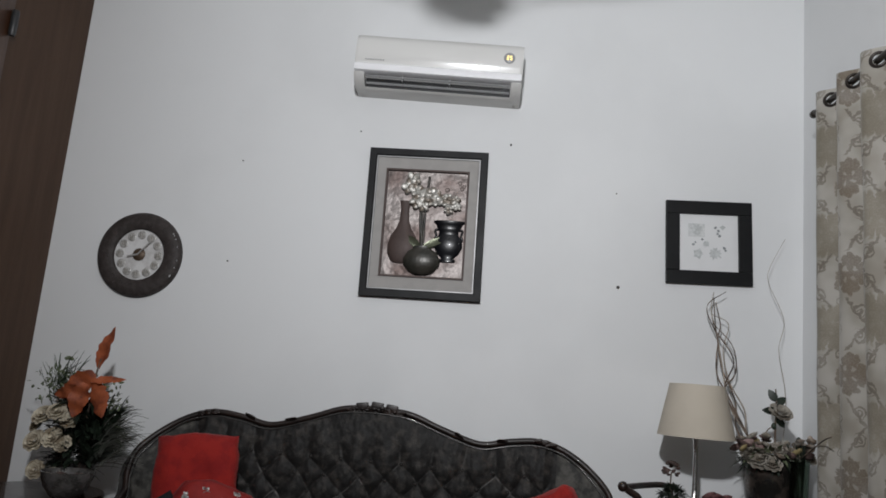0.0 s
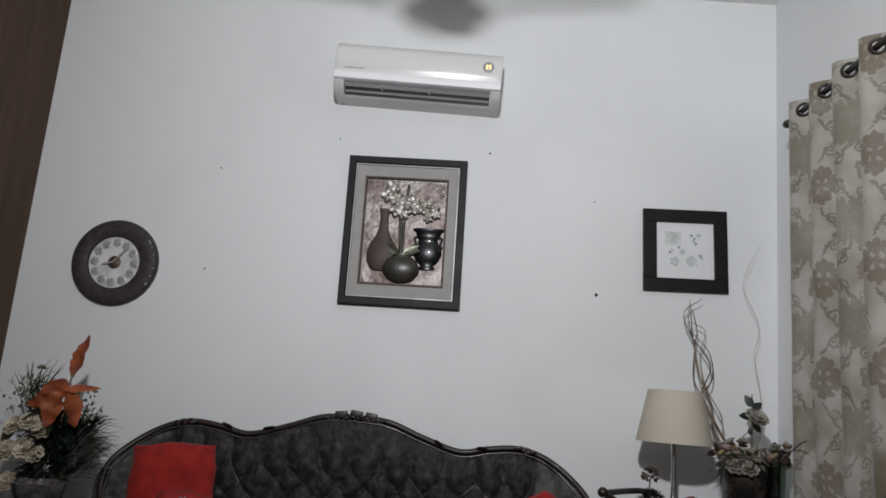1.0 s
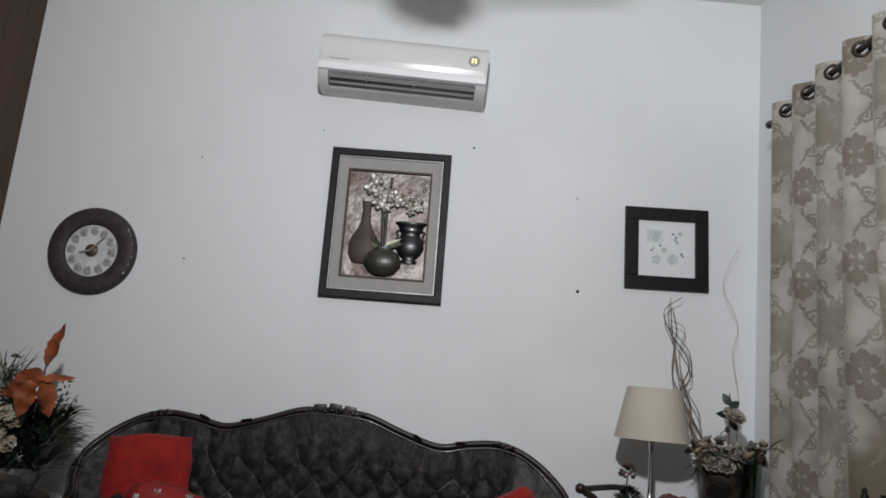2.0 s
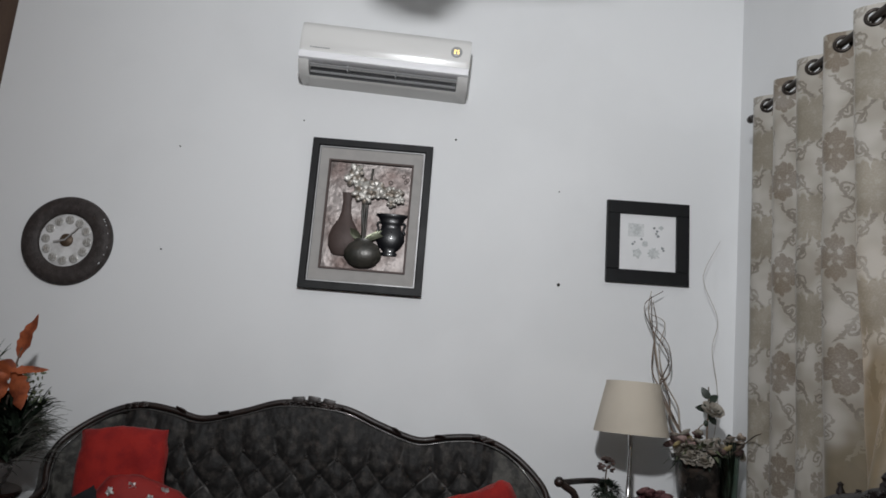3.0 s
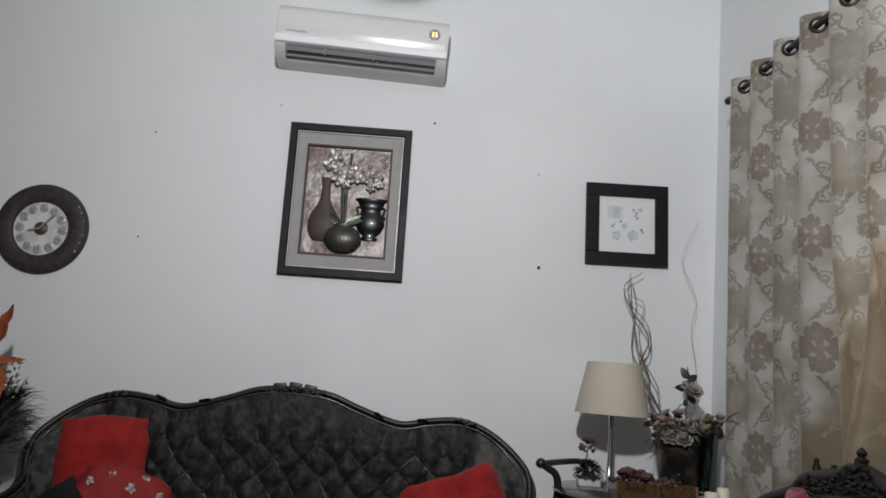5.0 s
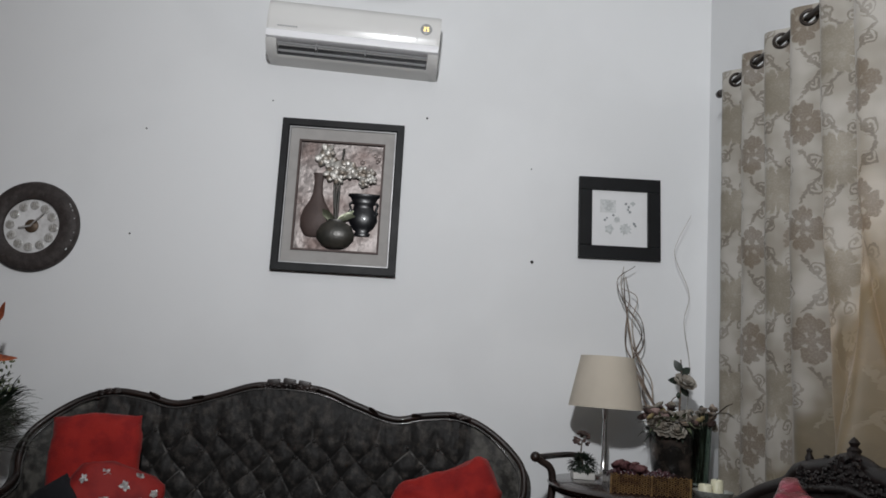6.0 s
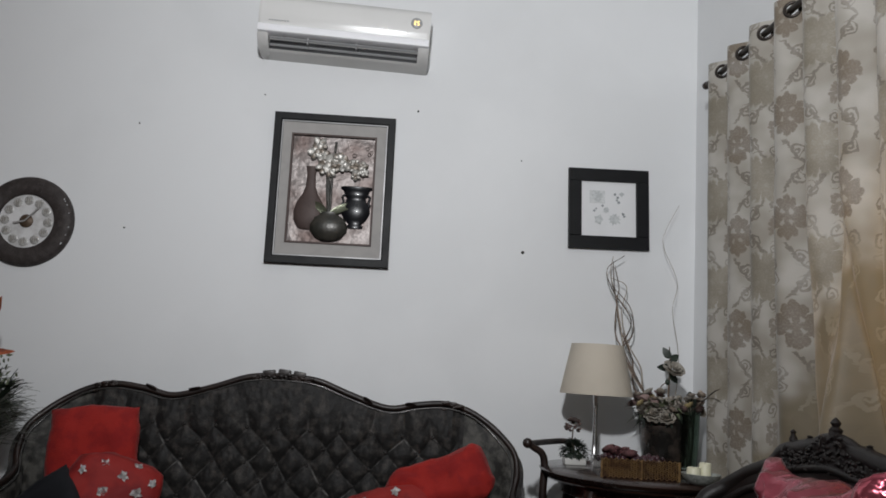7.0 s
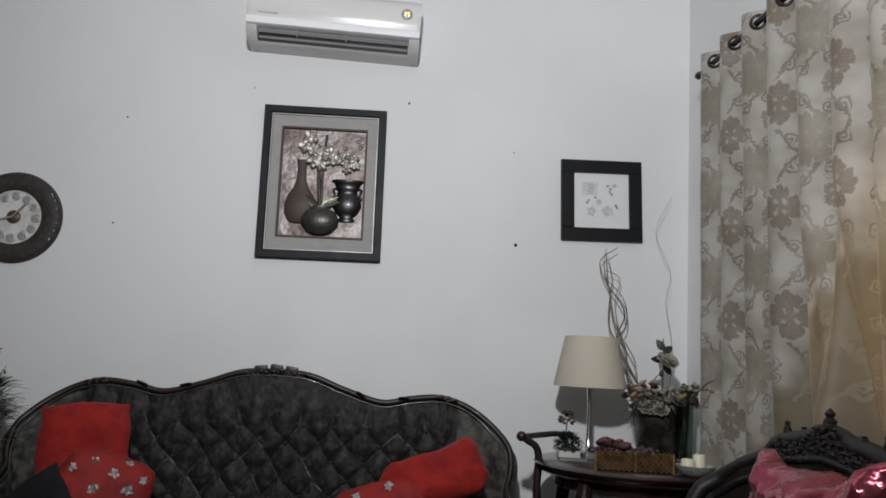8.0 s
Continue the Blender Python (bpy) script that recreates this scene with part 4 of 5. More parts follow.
        for i in range(steps):
            for j in range(rows):
                bm.faces.new((grid[i][j], grid[i + 1][j], grid[i + 1][j + 1], grid[i][j + 1]))
        back = part(name, bm, mat, sofa, label)
        return back

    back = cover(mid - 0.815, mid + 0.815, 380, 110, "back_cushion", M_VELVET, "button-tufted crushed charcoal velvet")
    cover(0.02, mid - 0.815, 70, 30, "wing", M_VELVET2, "worn grey velvet side")
    cover(mid + 0.815, total - 0.02, 70, 30, "wing", M_VELVET2, "worn grey velvet side")
    me = None
    for r in range(0, 3):
        for c in range(-6, 7):
            for odd in (0, 1):
                u, v = c + 0.5 * odd, -r - 0.5 * odd
                s, z = mid + u * CU, 0.80 + v * CV
                if abs(s - mid) > 0.79 or z < 0.47:
                    continue
                p, nrm = at(s)
                pos = p + nrm * 0.036
                pos.z = z
                if me is None:
                    ob = part("button", ball(bmesh.new(), (0, 0, 0), 0.009, 2, (1, 0.6, 1)), M_VELVET, sofa)
                    me = ob.data
                else:
                    ob = new("button", me)
                    ob.parent = sofa
                ob.matrix_basis = Matrix.Translation(pos)
    # solid back board behind the upholstery
    bm = bmesh.new()
    rows = []
    for i in range(0, n, 2):
        p, nrm = line[i], at(dist[i])[1]
        f, r = p - nrm * 0.004, p - nrm * 0.028
        rows.append([bm.verts.new((f.x, f.y, 0.22)), bm.verts.new((f.x, f.y, p.z - 0.014)), bm.verts.new((r.x, r.y, p.z - 0.014)), bm.verts.new((r.x, r.y, 0.22))])
    for a, c in zip(rows, rows[1:]):
        for i in range(4):
            bm.faces.new((a[i], a[(i + 1) % 4], c[(i + 1) % 4], c[i]))
    bm.faces.new(rows[0]), bm.faces.new(rows[-1][::-1])
    part("back_board", bm, M_VELVET, sofa)
    # carved crests
    rng = random.Random(6)

    def crest(cx, width, lumps, rise, name):
        for k in range(lumps):
            f = (k + 0.5) / lumps * 2 - 1
            x = cx + f * width / 2
            z = np.interp(abs(x), [p.x for p in right], [p.z for p in right])
            part(name, box(bmesh.new(), (-width / lumps * 0.40, -0.022, -0.012), (width / lumps * 0.40, 0.022, rise * (1 - 0.3 * f * f)), 0.006,
                 Matrix.Translation((x, 0.25, z + 0.004)) @ Matrix.Rotation(rng.uniform(-0.12, 0.12) + f * 0.25, 4, "Y")), M_SOFAWOOD, sofa, "carved wooden crest")
            for q in range(4):
                part("carved_bead", ball(bmesh.new(), (x + rng.uniform(-1, 1) * width / lumps * 0.4, 0.226 + rng.uniform(-0.006, 0.006), z - 0.010 + rng.uniform(-0.018, 0.016)), rng.uniform(0.006, 0.011), 2, (1.5, 0.6, 0.8)), M_SOFAWOOD, sofa)

    b = bmesh.new()
    for k in range(60):
        f = rng.uniform(-1, 1)
        ball(b, Vector((f * 0.125, 0.232 + rng.uniform(-0.004, 0.004), 1.026 - 0.010 * f * f + rng.uniform(-0.026, 0.008) * (1 - 0.6 * abs(f)))), rng.uniform(0.006, 0.012), 1, (1.6, 0.7, 0.7))
    part("crest_base", b, M_SOFAWOOD, sofa, "carved scroll below the crest")
    crest(0.0, 0.20, 3, 0.022, "crest_carving")
    crest(-0.765, 0.10, 3, 0.008, "shoulder_carving"), crest(0.765, 0.10, 3, 0.008, "shoulder_carving")
    for s in (-1, 1):
        for x0 in (0.36, 0.545):
            bm = bmesh.new()
            z = np.interp(x0, [p.x for p in right], [p.z for p in right])
            leaf(bm, Matrix.Translation((s * x0, 0.235, z + 0.012)) @ Matrix.Rotation(0.4 * s if x0 < 0.4 else -0.2 * s, 4, "Y"), 0.05 * s, 0.03, 0.2, 6, 0.3, 0.01)
            part("rail_leaf", bm, M_SOFAWOOD, sofa)
    # seat, apron, arm fronts, legs
    b = box(bmesh.new(), (-0.98, -0.52, 0.28), (0.98, 0.20, 0.44), 0.04)
    part("seat", b, M_VELVET, sofa)
    b = box(bmesh.new(), (-1.0, -0.56, 0.20), (1.0, -0.521, 0.30), 0.01)
    part("apron", b, M_SOFAWOOD, sofa)
    for s in (-1, 1):
        b = bmesh.new()
        tube(b, spline([(s * 1.0, -0.45, 0.53), (s * 1.0, -0.50, 0.54), (s * 1.0, -0.535, 0.51), (s * 1.0, -0.52, 0.45), (s * 1.0, -0.50, 0.40), (s * 1.0, -0.53, 0.25)], 6), (0.034, 0.03), 10)
        part("arm_front", b, M_SOFAWOOD, sofa)
        for y in (-0.53, 0.20):
            b = tube(bmesh.new(), spline([(s * 0.94, y, 0.24), (s * 0.97, y - 0.02, 0.16), (s * 0.95, y, 0.07), (s * 0.97, y - 0.02, 0.0)], 5), (0.04, 0.02), 10)
            part("leg", b, M_SOFAWOOD, sofa)
    return sofa


build_sofa()


def put_cushion(name, label, at, size, turn, mat, seed, lump=0.01, pinch=0.04, soft=0.08):
    c = part(name, cushion(*size, seed, lump=lump, pinch=pinch, soft=soft), mat)
    c.matrix_basis = Matrix.Translation(at) @ Euler([radians(a) for a in turn]).to_matrix().to_4x4()
    return tagged(c, label, "cushion", "cushions on the sofa")


def sequin(parent, x, y, z, r, seed):
    """A ragged little flower of crumpled silver petals."""
    rng = random.Random(seed)
    bm = bmesh.new()
    for k in range(5):
        a = 2 * math.pi * k / 5 + rng.uniform(-0.35, 0.35)
        m = Matrix.Translation((x, y, z)) @ Matrix.Rotation(a, 4, "Y") @ Matrix.Rotation(rng.uniform(-0.5, 0.5), 4, "X") @ Matrix.Rotation(rng.uniform(-0.25, 0.1), 4, "Z") @ Matrix.Rotation(radians(90), 4, "X")
        leaf(bm, m, r * rng.uniform(0.7, 1.1), r * rng.uniform(0.55, 0.8), 0.05, 6, 0.3, 0.003, 0.6)
    part("sequin_flower", bm, M_SEQUIN, parent, "silver sequin flower", smooth=False)


put_cushion("cushion", "square red plush cushion against the sofa back", (-0.965, 3.23, 0.685), (0.365, 0.37, 0.13), (-14, -5, 6), M_RED, 1, 0.012, 0.02, 0.07)
pc = put_cushion("cushion", "red cushion with silver sequin flowers leaning on the plush one", (-0.835, 3.08, 0.515), (0.38, 0.36, 0.15), (-20, 14, 8), M_RED2, 2, 0.012, 0.0, 0.16)
for i, (x, z, r) in enumerate(((-0.053, 0.124, 0.024), (0.066, 0.148, 0.022), (0.029, 0.097, 0.025), (-0.021, 0.021, 0.032), (0.098, 0.050, 0.028), (0.14, 0.10, 0.022), (-0.12, 0.08, 0.022), (-0.10, -0.06, 0.03), (0.02, -0.08, 0.03))):
    yy = -0.07 * max(0.0, (1 - (x / 0.2) ** 4) * (1 - (z / 0.18) ** 4)) ** 0.55 - 0.004
    sequin(pc, x, yy, z, r * 0.85, i + 20)
put_cushion("cushion", "dark navy cushion beside the red ones", (-1.03, 3.02, 0.435), (0.36, 0.34, 0.12), (-20, -42, -4), M_NAVY, 3, 0.008)
put_cushion("cushion", "red plush cushion slumped by the sofa arm", (0.435, 3.10, 0.640), (0.46, 0.235, 0.17), (-22, -25, -14), M_RED, 4, 0.022, 0.0, 0.20)
pc = put_cushion("cushion", "red cushion with silver sequin flowers lying on the seat", (0.25, 2.99, 0.485), (0.38, 0.34, 0.13), (-34, -14, -4), M_RED2, 5, 0.012, 0.0, 0.14)
for i, (x, z, r) in enumerate(((-0.08, 0.10, 0.026), (0.05, 0.12, 0.024), (0.0, 0.03, 0.028), (0.12, 0.03, 0.026), (-0.12, 0.0, 0.028))):
    yy = -0.065 * max(0.0, (1 - (x / 0.19) ** 4) * (1 - (z / 0.17) ** 4)) ** 0.55 - 0.004
    sequin(pc, x, yy, z, r * 0.85, i + 40)

# ---- round side table with its curved gallery rail
TC, TZ = Vector((1.235, 3.08, 0)), 0.745
table = thing("side_table", "round dark walnut side table with a scrolled rail", "table", TC)
part("tabletop", lathe(bmesh.new(), [(0.355, TZ - 0.045), (0.372, TZ - 0.036), (0.366, TZ - 0.030), (0.385, TZ - 0.022), (0.392, TZ - 0.010), (0.382, TZ), (0.001, TZ)], 64), M_TABLE, table)
part("apron", lathe(bmesh.new(), [(0.30, TZ - 0.095), (0.31, TZ - 0.09), (0.31, TZ - 0.046), (0.30, TZ - 0.0455)], 48), M_TABLE, table)
for a in (40, 130, 220, 310):
    c, s = math.cos(radians(a)), math.sin(radians(a))
    b = tube(bmesh.new(), spline([(0.31 * c, 0.31 * s, TZ - 0.06), (0.34 * c, 0.34 * s, 0.5), (0.27 * c, 0.27 * s, 0.2), (0.33 * c, 0.33 * s, 0.0)], 8), (0.032, 0.018), 10)
    part("leg", b, M_TABLE, table)
b = bmesh.new()
tube(b, spline([(-0.365, 0.03, TZ - 0.30), (-0.375, 0.03, TZ - 0.12), (-0.372, 0.03, TZ - 0.005), (-0.385, 0.025, TZ + 0.045), (-0.42, 0.02, TZ + 0.068), (-0.445, 0.015, TZ + 0.083)], 7), (0.017, 0.013), 10)
part("rail_post", b, M_SOFAWOOD, table, "turned dark post")
b = bmesh.new()
tube(b, spline([(-0.445, 0.015, TZ + 0.083), (-0.40, 0.08, TZ + 0.082), (-0.33, 0.19, TZ + 0.080), (-0.235, 0.285, TZ + 0.079), (-0.20, 0.30, TZ + 0.06), (-0.19, 0.31, TZ + 0.0)], 6), 0.0125, 10)
ball(b, (-0.448, 0.013, TZ + 0.085), 0.021, 2)
part("gallery_rail", b, M_SOFAWOOD, table, "scrolled dark rail")

# ---- table lamp
lamp = thing("table_lamp", "table lamp with beige linen shade on slim steel stem", "lamp", (1.122, 3.32, TZ))
part("base", lathe(bmesh.new(), [(0.05, 0), (0.05, 0.008), (0.03, 0.014), (0.014, 0.03), (0.011, 0.08), (0.009, 0.24), (0.012, 0.27), (0.012, 0.31)], 28), M_STEEL, lamp, "slim polished steel stem")
b = bmesh.new()
r0, r1, z0, z1, sg = 0.158, 0.115, 0.290, 0.508, 56
rows = [[b.verts.new((r * math.cos(2 * math.pi * i / sg), r * math.sin(2 * math.pi * i / sg), z)) for i in range(sg)]
        for r, z in ((r0 - 0.003, z0), (r0, z0), (r0, z0 + 0.006), (r1, z1 - 0.006), (r1, z1), (r1 - 0.003, z1))]
for i in range(6):
    a, c = rows[i], rows[(i + 1) % 6]
    for k in range(sg):
        b.faces.new((a[k], a[(k + 1) % sg], c[(k + 1) % sg], c[k]))
part("shade", b, M_SHADE, lamp, "beige linen drum shade")
b = bmesh.new()
for a in (0, 120, 240):
    tube(b, [Vector((0, 0, 0.300)), Vector((0.154 * math.cos(radians(a)), 0.154 * math.sin(radians(a)), 0.302))], 0.002, 6)
part("shade_ring", b, M_STEEL, lamp)

# ---- black vase with dried flowers and curly twigs
VC = Vector((1.43, 3.33, TZ))
vase = thing("black_vase", "black ceramic vase full of dried flowers and twigs", "vase", VC)
part("pot", lathe(bmesh.new(), [(0.075, 0), (0.085, 0.01), (0.098, 0.08), (0.105, 0.16), (0.110, 0.235), (0.104, 0.24), (0.098, 0.20), (0.02, 0.19)], 36), M_VASE, vase)
rng = random.Random(11)
twigs = ([(0.0, 0.02, 0.2), (-0.05, 0.10, 0.30), (-0.10, 0.15, 0.44), (-0.155, 0.17, 0.62), (-0.20, 0.19, 0.76), (-0.175, 0.2, 0.86), (-0.19, 0.2, 0.945)],
         [(0.0, 0.03, 0.2), (-0.07, 0.11, 0.34), (-0.125, 0.15, 0.50), (-0.13, 0.17, 0.64), (-0.185, 0.18, 0.78), (-0.20, 0.19, 0.88), (-0.165, 0.19, 0.95)],
         [(-0.02, 0.03, 0.2), (-0.10, 0.11, 0.33), (-0.11, 0.16, 0.46), (-0.165, 0.18, 0.60), (-0.145, 0.18, 0.72), (-0.20, 0.19, 0.83), (-0.205, 0.19, 0.92)],
         [(-0.02, 0.02, 0.2), (-0.06, 0.10, 0.31), (-0.085, 0.15, 0.42), (-0.10, 0.17, 0.54), (-0.14, 0.18, 0.68), (-0.15, 0.19, 0.80), (-0.18, 0.19, 0.84)],
         [(0.0, 0.02, 0.2), (-0.06, 0.10, 0.32), (-0.13, 0.16, 0.48), (-0.15, 0.18, 0.58), (-0.19, 0.19, 0.74), (-0.16, 0.19, 0.80), (-0.155, 0.2, 0.90)],
         [(-0.04, 0.02, 0.2), (-0.14, 0.10, 0.34), (-0.12, 0.15, 0.50), (-0.10, 0.17, 0.58), (-0.125, 0.18, 0.70), (-0.17, 0.18, 0.80)])
for i, pts in enumerate(twigs):
    pts = [(x + 0.028 * math.sin(k * 2.1 + i * 1.3) * (k > 1), y, z) for k, (x, y, z) in enumerate(pts)]
    part("curly_twig", tube(bmesh.new(), spline(pts, 8), (0.0046, 0.0016), 7), M_TWIG if i % 3 else M_TWIGPALE, vase, "curly brown twig")
part("pale_shoot", tube(bmesh.new(), spline([(0.06, 0.06, 0.2), (0.115, 0.14, 0.40), (0.118, 0.16, 0.54), (0.095, 0.17, 0.70), (0.12, 0.18, 0.84), (0.052, 0.18, 1.00), (0.06, 0.19, 1.08), (0.13, 0.2, 1.22)], 8), (0.0017, 0.0009), 6), M_TWIGPALE, vase, "thin pale curling shoot")
for k in range(44):
    b = bmesh.new()
    a, r = rng.uniform(0, 6.28), 0.14 * math.sqrt(rng.random())
    rose(b, Vector((r * math.cos(a) * 1.15, r * math.sin(a) * 0.8 - 0.02, 0.235 + 0.06 * rng.random() + 0.04 * (1 - r / 0.14))), rng.uniform(0.016, 0.034), rng, (rng.uniform(-0.9, 0.3), rng.uniform(-0.7, 0.7), 0), 3)
    part("dried_bloom", b, rng.choice((M_DRIED, M_WHITEPETAL, M_BLUSH, M_STRAW, M_DUSK)), vase)
for x, y, z, r in ((-0.075, -0.09, 0.225, 0.036), (-0.03, -0.11, 0.22, 0.034), (-0.10, -0.05, 0.25, 0.030), (0.06, -0.09, 0.26, 0.030), (0.11, -0.06, 0.27, 0.030), (0.0, -0.08, 0.275, 0.028), (0.15, -0.04, 0.25, 0.026)):
    b = bmesh.new()
    rose(b, Vector((x, y, z)), r, rng, (0.8, x * 4, 0), 4)
    part("dried_bloom", b, M_WHITEPETAL, vase, "dusty pale bloom")
b = bmesh.new()
for k in range(70):
    a = rng.uniform(0, 6.28)
    m = Matrix.Translation((0.09 * math.cos(a), 0.07 * math.sin(a), 0.22 + 0.05 * rng.random())) @ Matrix.Rotation(a, 4, "Z") @ Matrix.Rotation(-rng.uniform(-0.3, 1.2), 4, "Y")
    leaf(b, m, rng.uniform(0.04, 0.08), rng.uniform(0.012, 0.022), 0.4, 4)
part("dry_foliage", b, M_PALEGREEN, vase, "dull dry leaves")
b = bmesh.new()
for k in range(70):
    a, z = rng.uniform(0, 6.28), rng.uniform(0.19, 0.24)
    m = Matrix.Translation((0.109 * math.cos(a), 0.109 * math.sin(a), z)) @ Matrix.Rotation(a, 4, "Z") @ Matrix.Rotation(rng.uniform(0.9, 1.6), 4, "Y")
    leaf(b, m, rng.uniform(0.02, 0.045), rng.uniform(0.008, 0.014), -0.25, 5)
part("hanging_leaves", b, M_DARKLEAF, vase, "dark leaves trailing over the pot")
rosette = bmesh.new()
for k in range(60):
    a, e = rng.uniform(0, 6.28), rng.uniform(-0.6, 1.5)
    q = Vector((-0.075 + 0.052 * math.cos(a) * math.cos(e), -0.07 + 0.04 * math.sin(a) * math.cos(e), 0.235 + 0.034 * math.sin(e)))
    for p in range(4):
        leaf(rosette, Matrix.Translation(q) @ Euler((rng.uniform(-0.4, 0.4), -0.6, a + p * 1.57)).to_matrix().to_4x4(), 0.013, 0.012, 0.2, 3)
part("hydrangea_head", rosette, M_WHITEPETAL, vase, "pale dried hydrangea head")
st = part("tall_rose_stem", tube(bmesh.new(), spline([(0.02, 0.0, 0.24), (0.018, -0.01, 0.34), (0.022, -0.01, 0.45), (0.018, -0.01, 0.52)], 6), (0.005, 0.0025), 7), M_TWIG, vase)
b = bmesh.new()
rose(b, Vector((0.034, -0.03, 0.428)), 0.040, rng, (0.75, 0.15, 0), 4)
part("tall_rose", b, M_WHITEPETAL, st, "dusty white silk rose")
b = bmesh.new()
for ang, dz in ((125, 0.47), (185, 0.43), (40, 0.455), (-40, 0.40)):
    leaf(b, Matrix.Translation((0.02, -0.012, dz)) @ Matrix.Rotation(radians(-ang), 4, "Y") @ Matrix.Rotation(radians(75), 4, "X"), 0.055, 0.034, 0.2, 6)
part("rose_leaf", b, M_DARKLEAF, st, "dark silk leaves")
for pts in ([(-0.01, 0, 0.24), (-0.03, -0.01, 0.30), (-0.015, -0.01, 0.345), (0.012, -0.01, 0.365)], [(0.05, 0, 0.24), (0.10, 0, 0.28), (0.118, 0, 0.315)], [(0.07, -0.02, 0.22), (0.088, -0.12, 0.255), (0.085, -0.24, 0.300), (0.08, -0.34, 0.335), (0.068, -0.43, 0.350)], [(0.1, 0, 0.24), (0.15, 0.0, 0.29), (0.165, 0.0, 0.325)]):
    sp = part("sprig", tube(bmesh.new(), spline(pts, 6), (0.0035, 0.002), 6), M_TWIG, vase)
    if len(pts) < 5:
        part("bud", ball(bmesh.new(), Vector(pts[-1]), 0.011, 2, (1, 1, 1.3)), M_DRIED if pts[-1][0] > 0.13 else M_DARKLEAF, sp)

# tall green glass with stems beside it
gv = thing("green_glass_vase", "tall clear green glass vase with dark stems", "vase", (1.515, 3.25, TZ))
part("glass_body", lathe(bmesh.new(), [(0.032, 0), (0.036, 0.004), (0.040, 0.12), (0.046, 0.245), (0.043, 0.246), (0.036, 0.12), (0.030, 0.012), (0.001, 0.01)], 32), M_GREENGLASS, gv)
b = bmesh.new()
for k in range(7):
    a = rng.uniform(0, 6.28)
    tube(b, spline([(0.012 * math.cos(a), 0.012 * math.sin(a), 0.015), (0.018 * math.cos(a + 1), 0.018 * math.sin(a + 1), 0.15), (0.05 * math.cos(a), 0.04 * math.sin(a), 0.30)], 4), 0.003, 6)
part("stems", b, M_DARKLEAF, gv)
for k in range(9):
    b = bmesh.new()
    a = rng.uniform(0, 6.28)
    rose(b, Vector((0.05 * math.cos(a), 0.04 * math.sin(a), 0.275 + 0.04 * rng.random())), 0.022, rng, (rng.uniform(-0.6, 0.6), rng.uniform(-0.6, 0.6), 0), 3)
    part("dried_bloom", b, M_DRIED, gv)

# candles on a glass dish
dish = thing("glass_dish", "shallow frosted glass dish holding candles", "dish", (1.372, 2.77, TZ))
part("dish_body", lathe(bmesh.new(), [(0.028, 0), (0.036, 0.003), (0.054, 0.012), (0.066, 0.028), (0.072, 0.040), (0.069, 0.041), (0.062, 0.028), (0.050, 0.019), (0.001, 0.017)], 40), material("frosted_glass", (0.38, 0.40, 0.37), 0.25, 0, 0.25, 40, 90, 0.8, transmission=0.2), dish)
for x, y, h, r in ((-0.027, 0.0, 0.042, 0.025), (0.023, 0.02, 0.058, 0.022)):
    cd = thing("candle", "short ivory wax pillar candle", "candle", (1.372 + x, 2.77 + y, TZ + 0.0195), "candles on the dish")
    part("wax", lathe(bmesh.new(), [(r, 0), (r, h - 0.004), (r - 0.004, h), (r * 0.5, h - 0.004), (0.001, h - 0.006)], 28), M_CANDLE, cd)
    part("wick", tube(bmesh.new(), [Vector((0, 0, h - 0.006)), Vector((0.001, 0, h + 0.008))], 0.001, 6), M_BLACKPL, cd)

# gilt fretwork box with fruit and mauve flowers
bx = thing("fretwork_box", "gilt fretwork box filled with mauve flowers and berries", "box", Matrix.Translation((1.171, 2.90, TZ)) @ Matrix.Rotation(radians(-4), 4, "Z"))
b = bmesh.new()
bw, bd, bh = 0.148, 0.07, 0.066
for lo, hi in (((-bw, -bd, 0), (bw, -bd + 0.006, bh)), ((-bw, bd - 0.006, 0), (bw, bd, bh)), ((-bw, -bd + 0.006, 0), (-bw + 0.006, bd - 0.006, bh)), ((bw - 0.006, -bd + 0.006, 0), (bw, bd - 0.006, bh)), ((-bw + 0.006, -bd + 0.006, 0), (bw - 0.006, bd - 0.006, 0.05))):
    box(b, lo, hi)
part("box_body", b, M_TABLE, bx, smooth=False)
b = bmesh.new()
cells = 29
for i in range(cells):
    for j in range(6):
        x, z = -bw + 0.009 + i * (2 * bw - 0.018) / (cells - 1), 0.008 + j * 0.0115
        if (i + j) % 2 == 0:
            ring(b, Matrix.Translation((x, -bd - 0.001, z)) @ Matrix.Rotation(radians(90), 4, "X"), 0.0055, 0.0016, 8, 4)
        else:
            box(b, (x - 0.005, -bd - 0.003, z - 0.0012), (x + 0.005, -bd + 0.001, z + 0.0012))
tagged(part("fretwork", b, M_BASKET, bx, "gilt pierced pattern", smooth=False), kind="stuff")
for x in (-bw, 0.0, bw - 0.008):
    part("corner_post", box(bmesh.new(), (x, -bd - 0.006, 0), (x + 0.008, -bd - 0.0005, bh + 0.004), 0.001), M_BASKET, bx, smooth=False)
for k in range(14):
    b = bmesh.new()
    rose(b, Vector((rng.uniform(-0.125, 0.0), rng.uniform(-0.045, 0.05), bh + rng.uniform(0.0, 0.035))), rng.uniform(0.02, 0.03), rng, (rng.uniform(-0.8, 0.4), rng.uniform(-0.6, 0.6), 0), 3)
    part("mauve_flower", b, M_MAUVE, bx, "dull mauve silk flower")
b = bmesh.new()
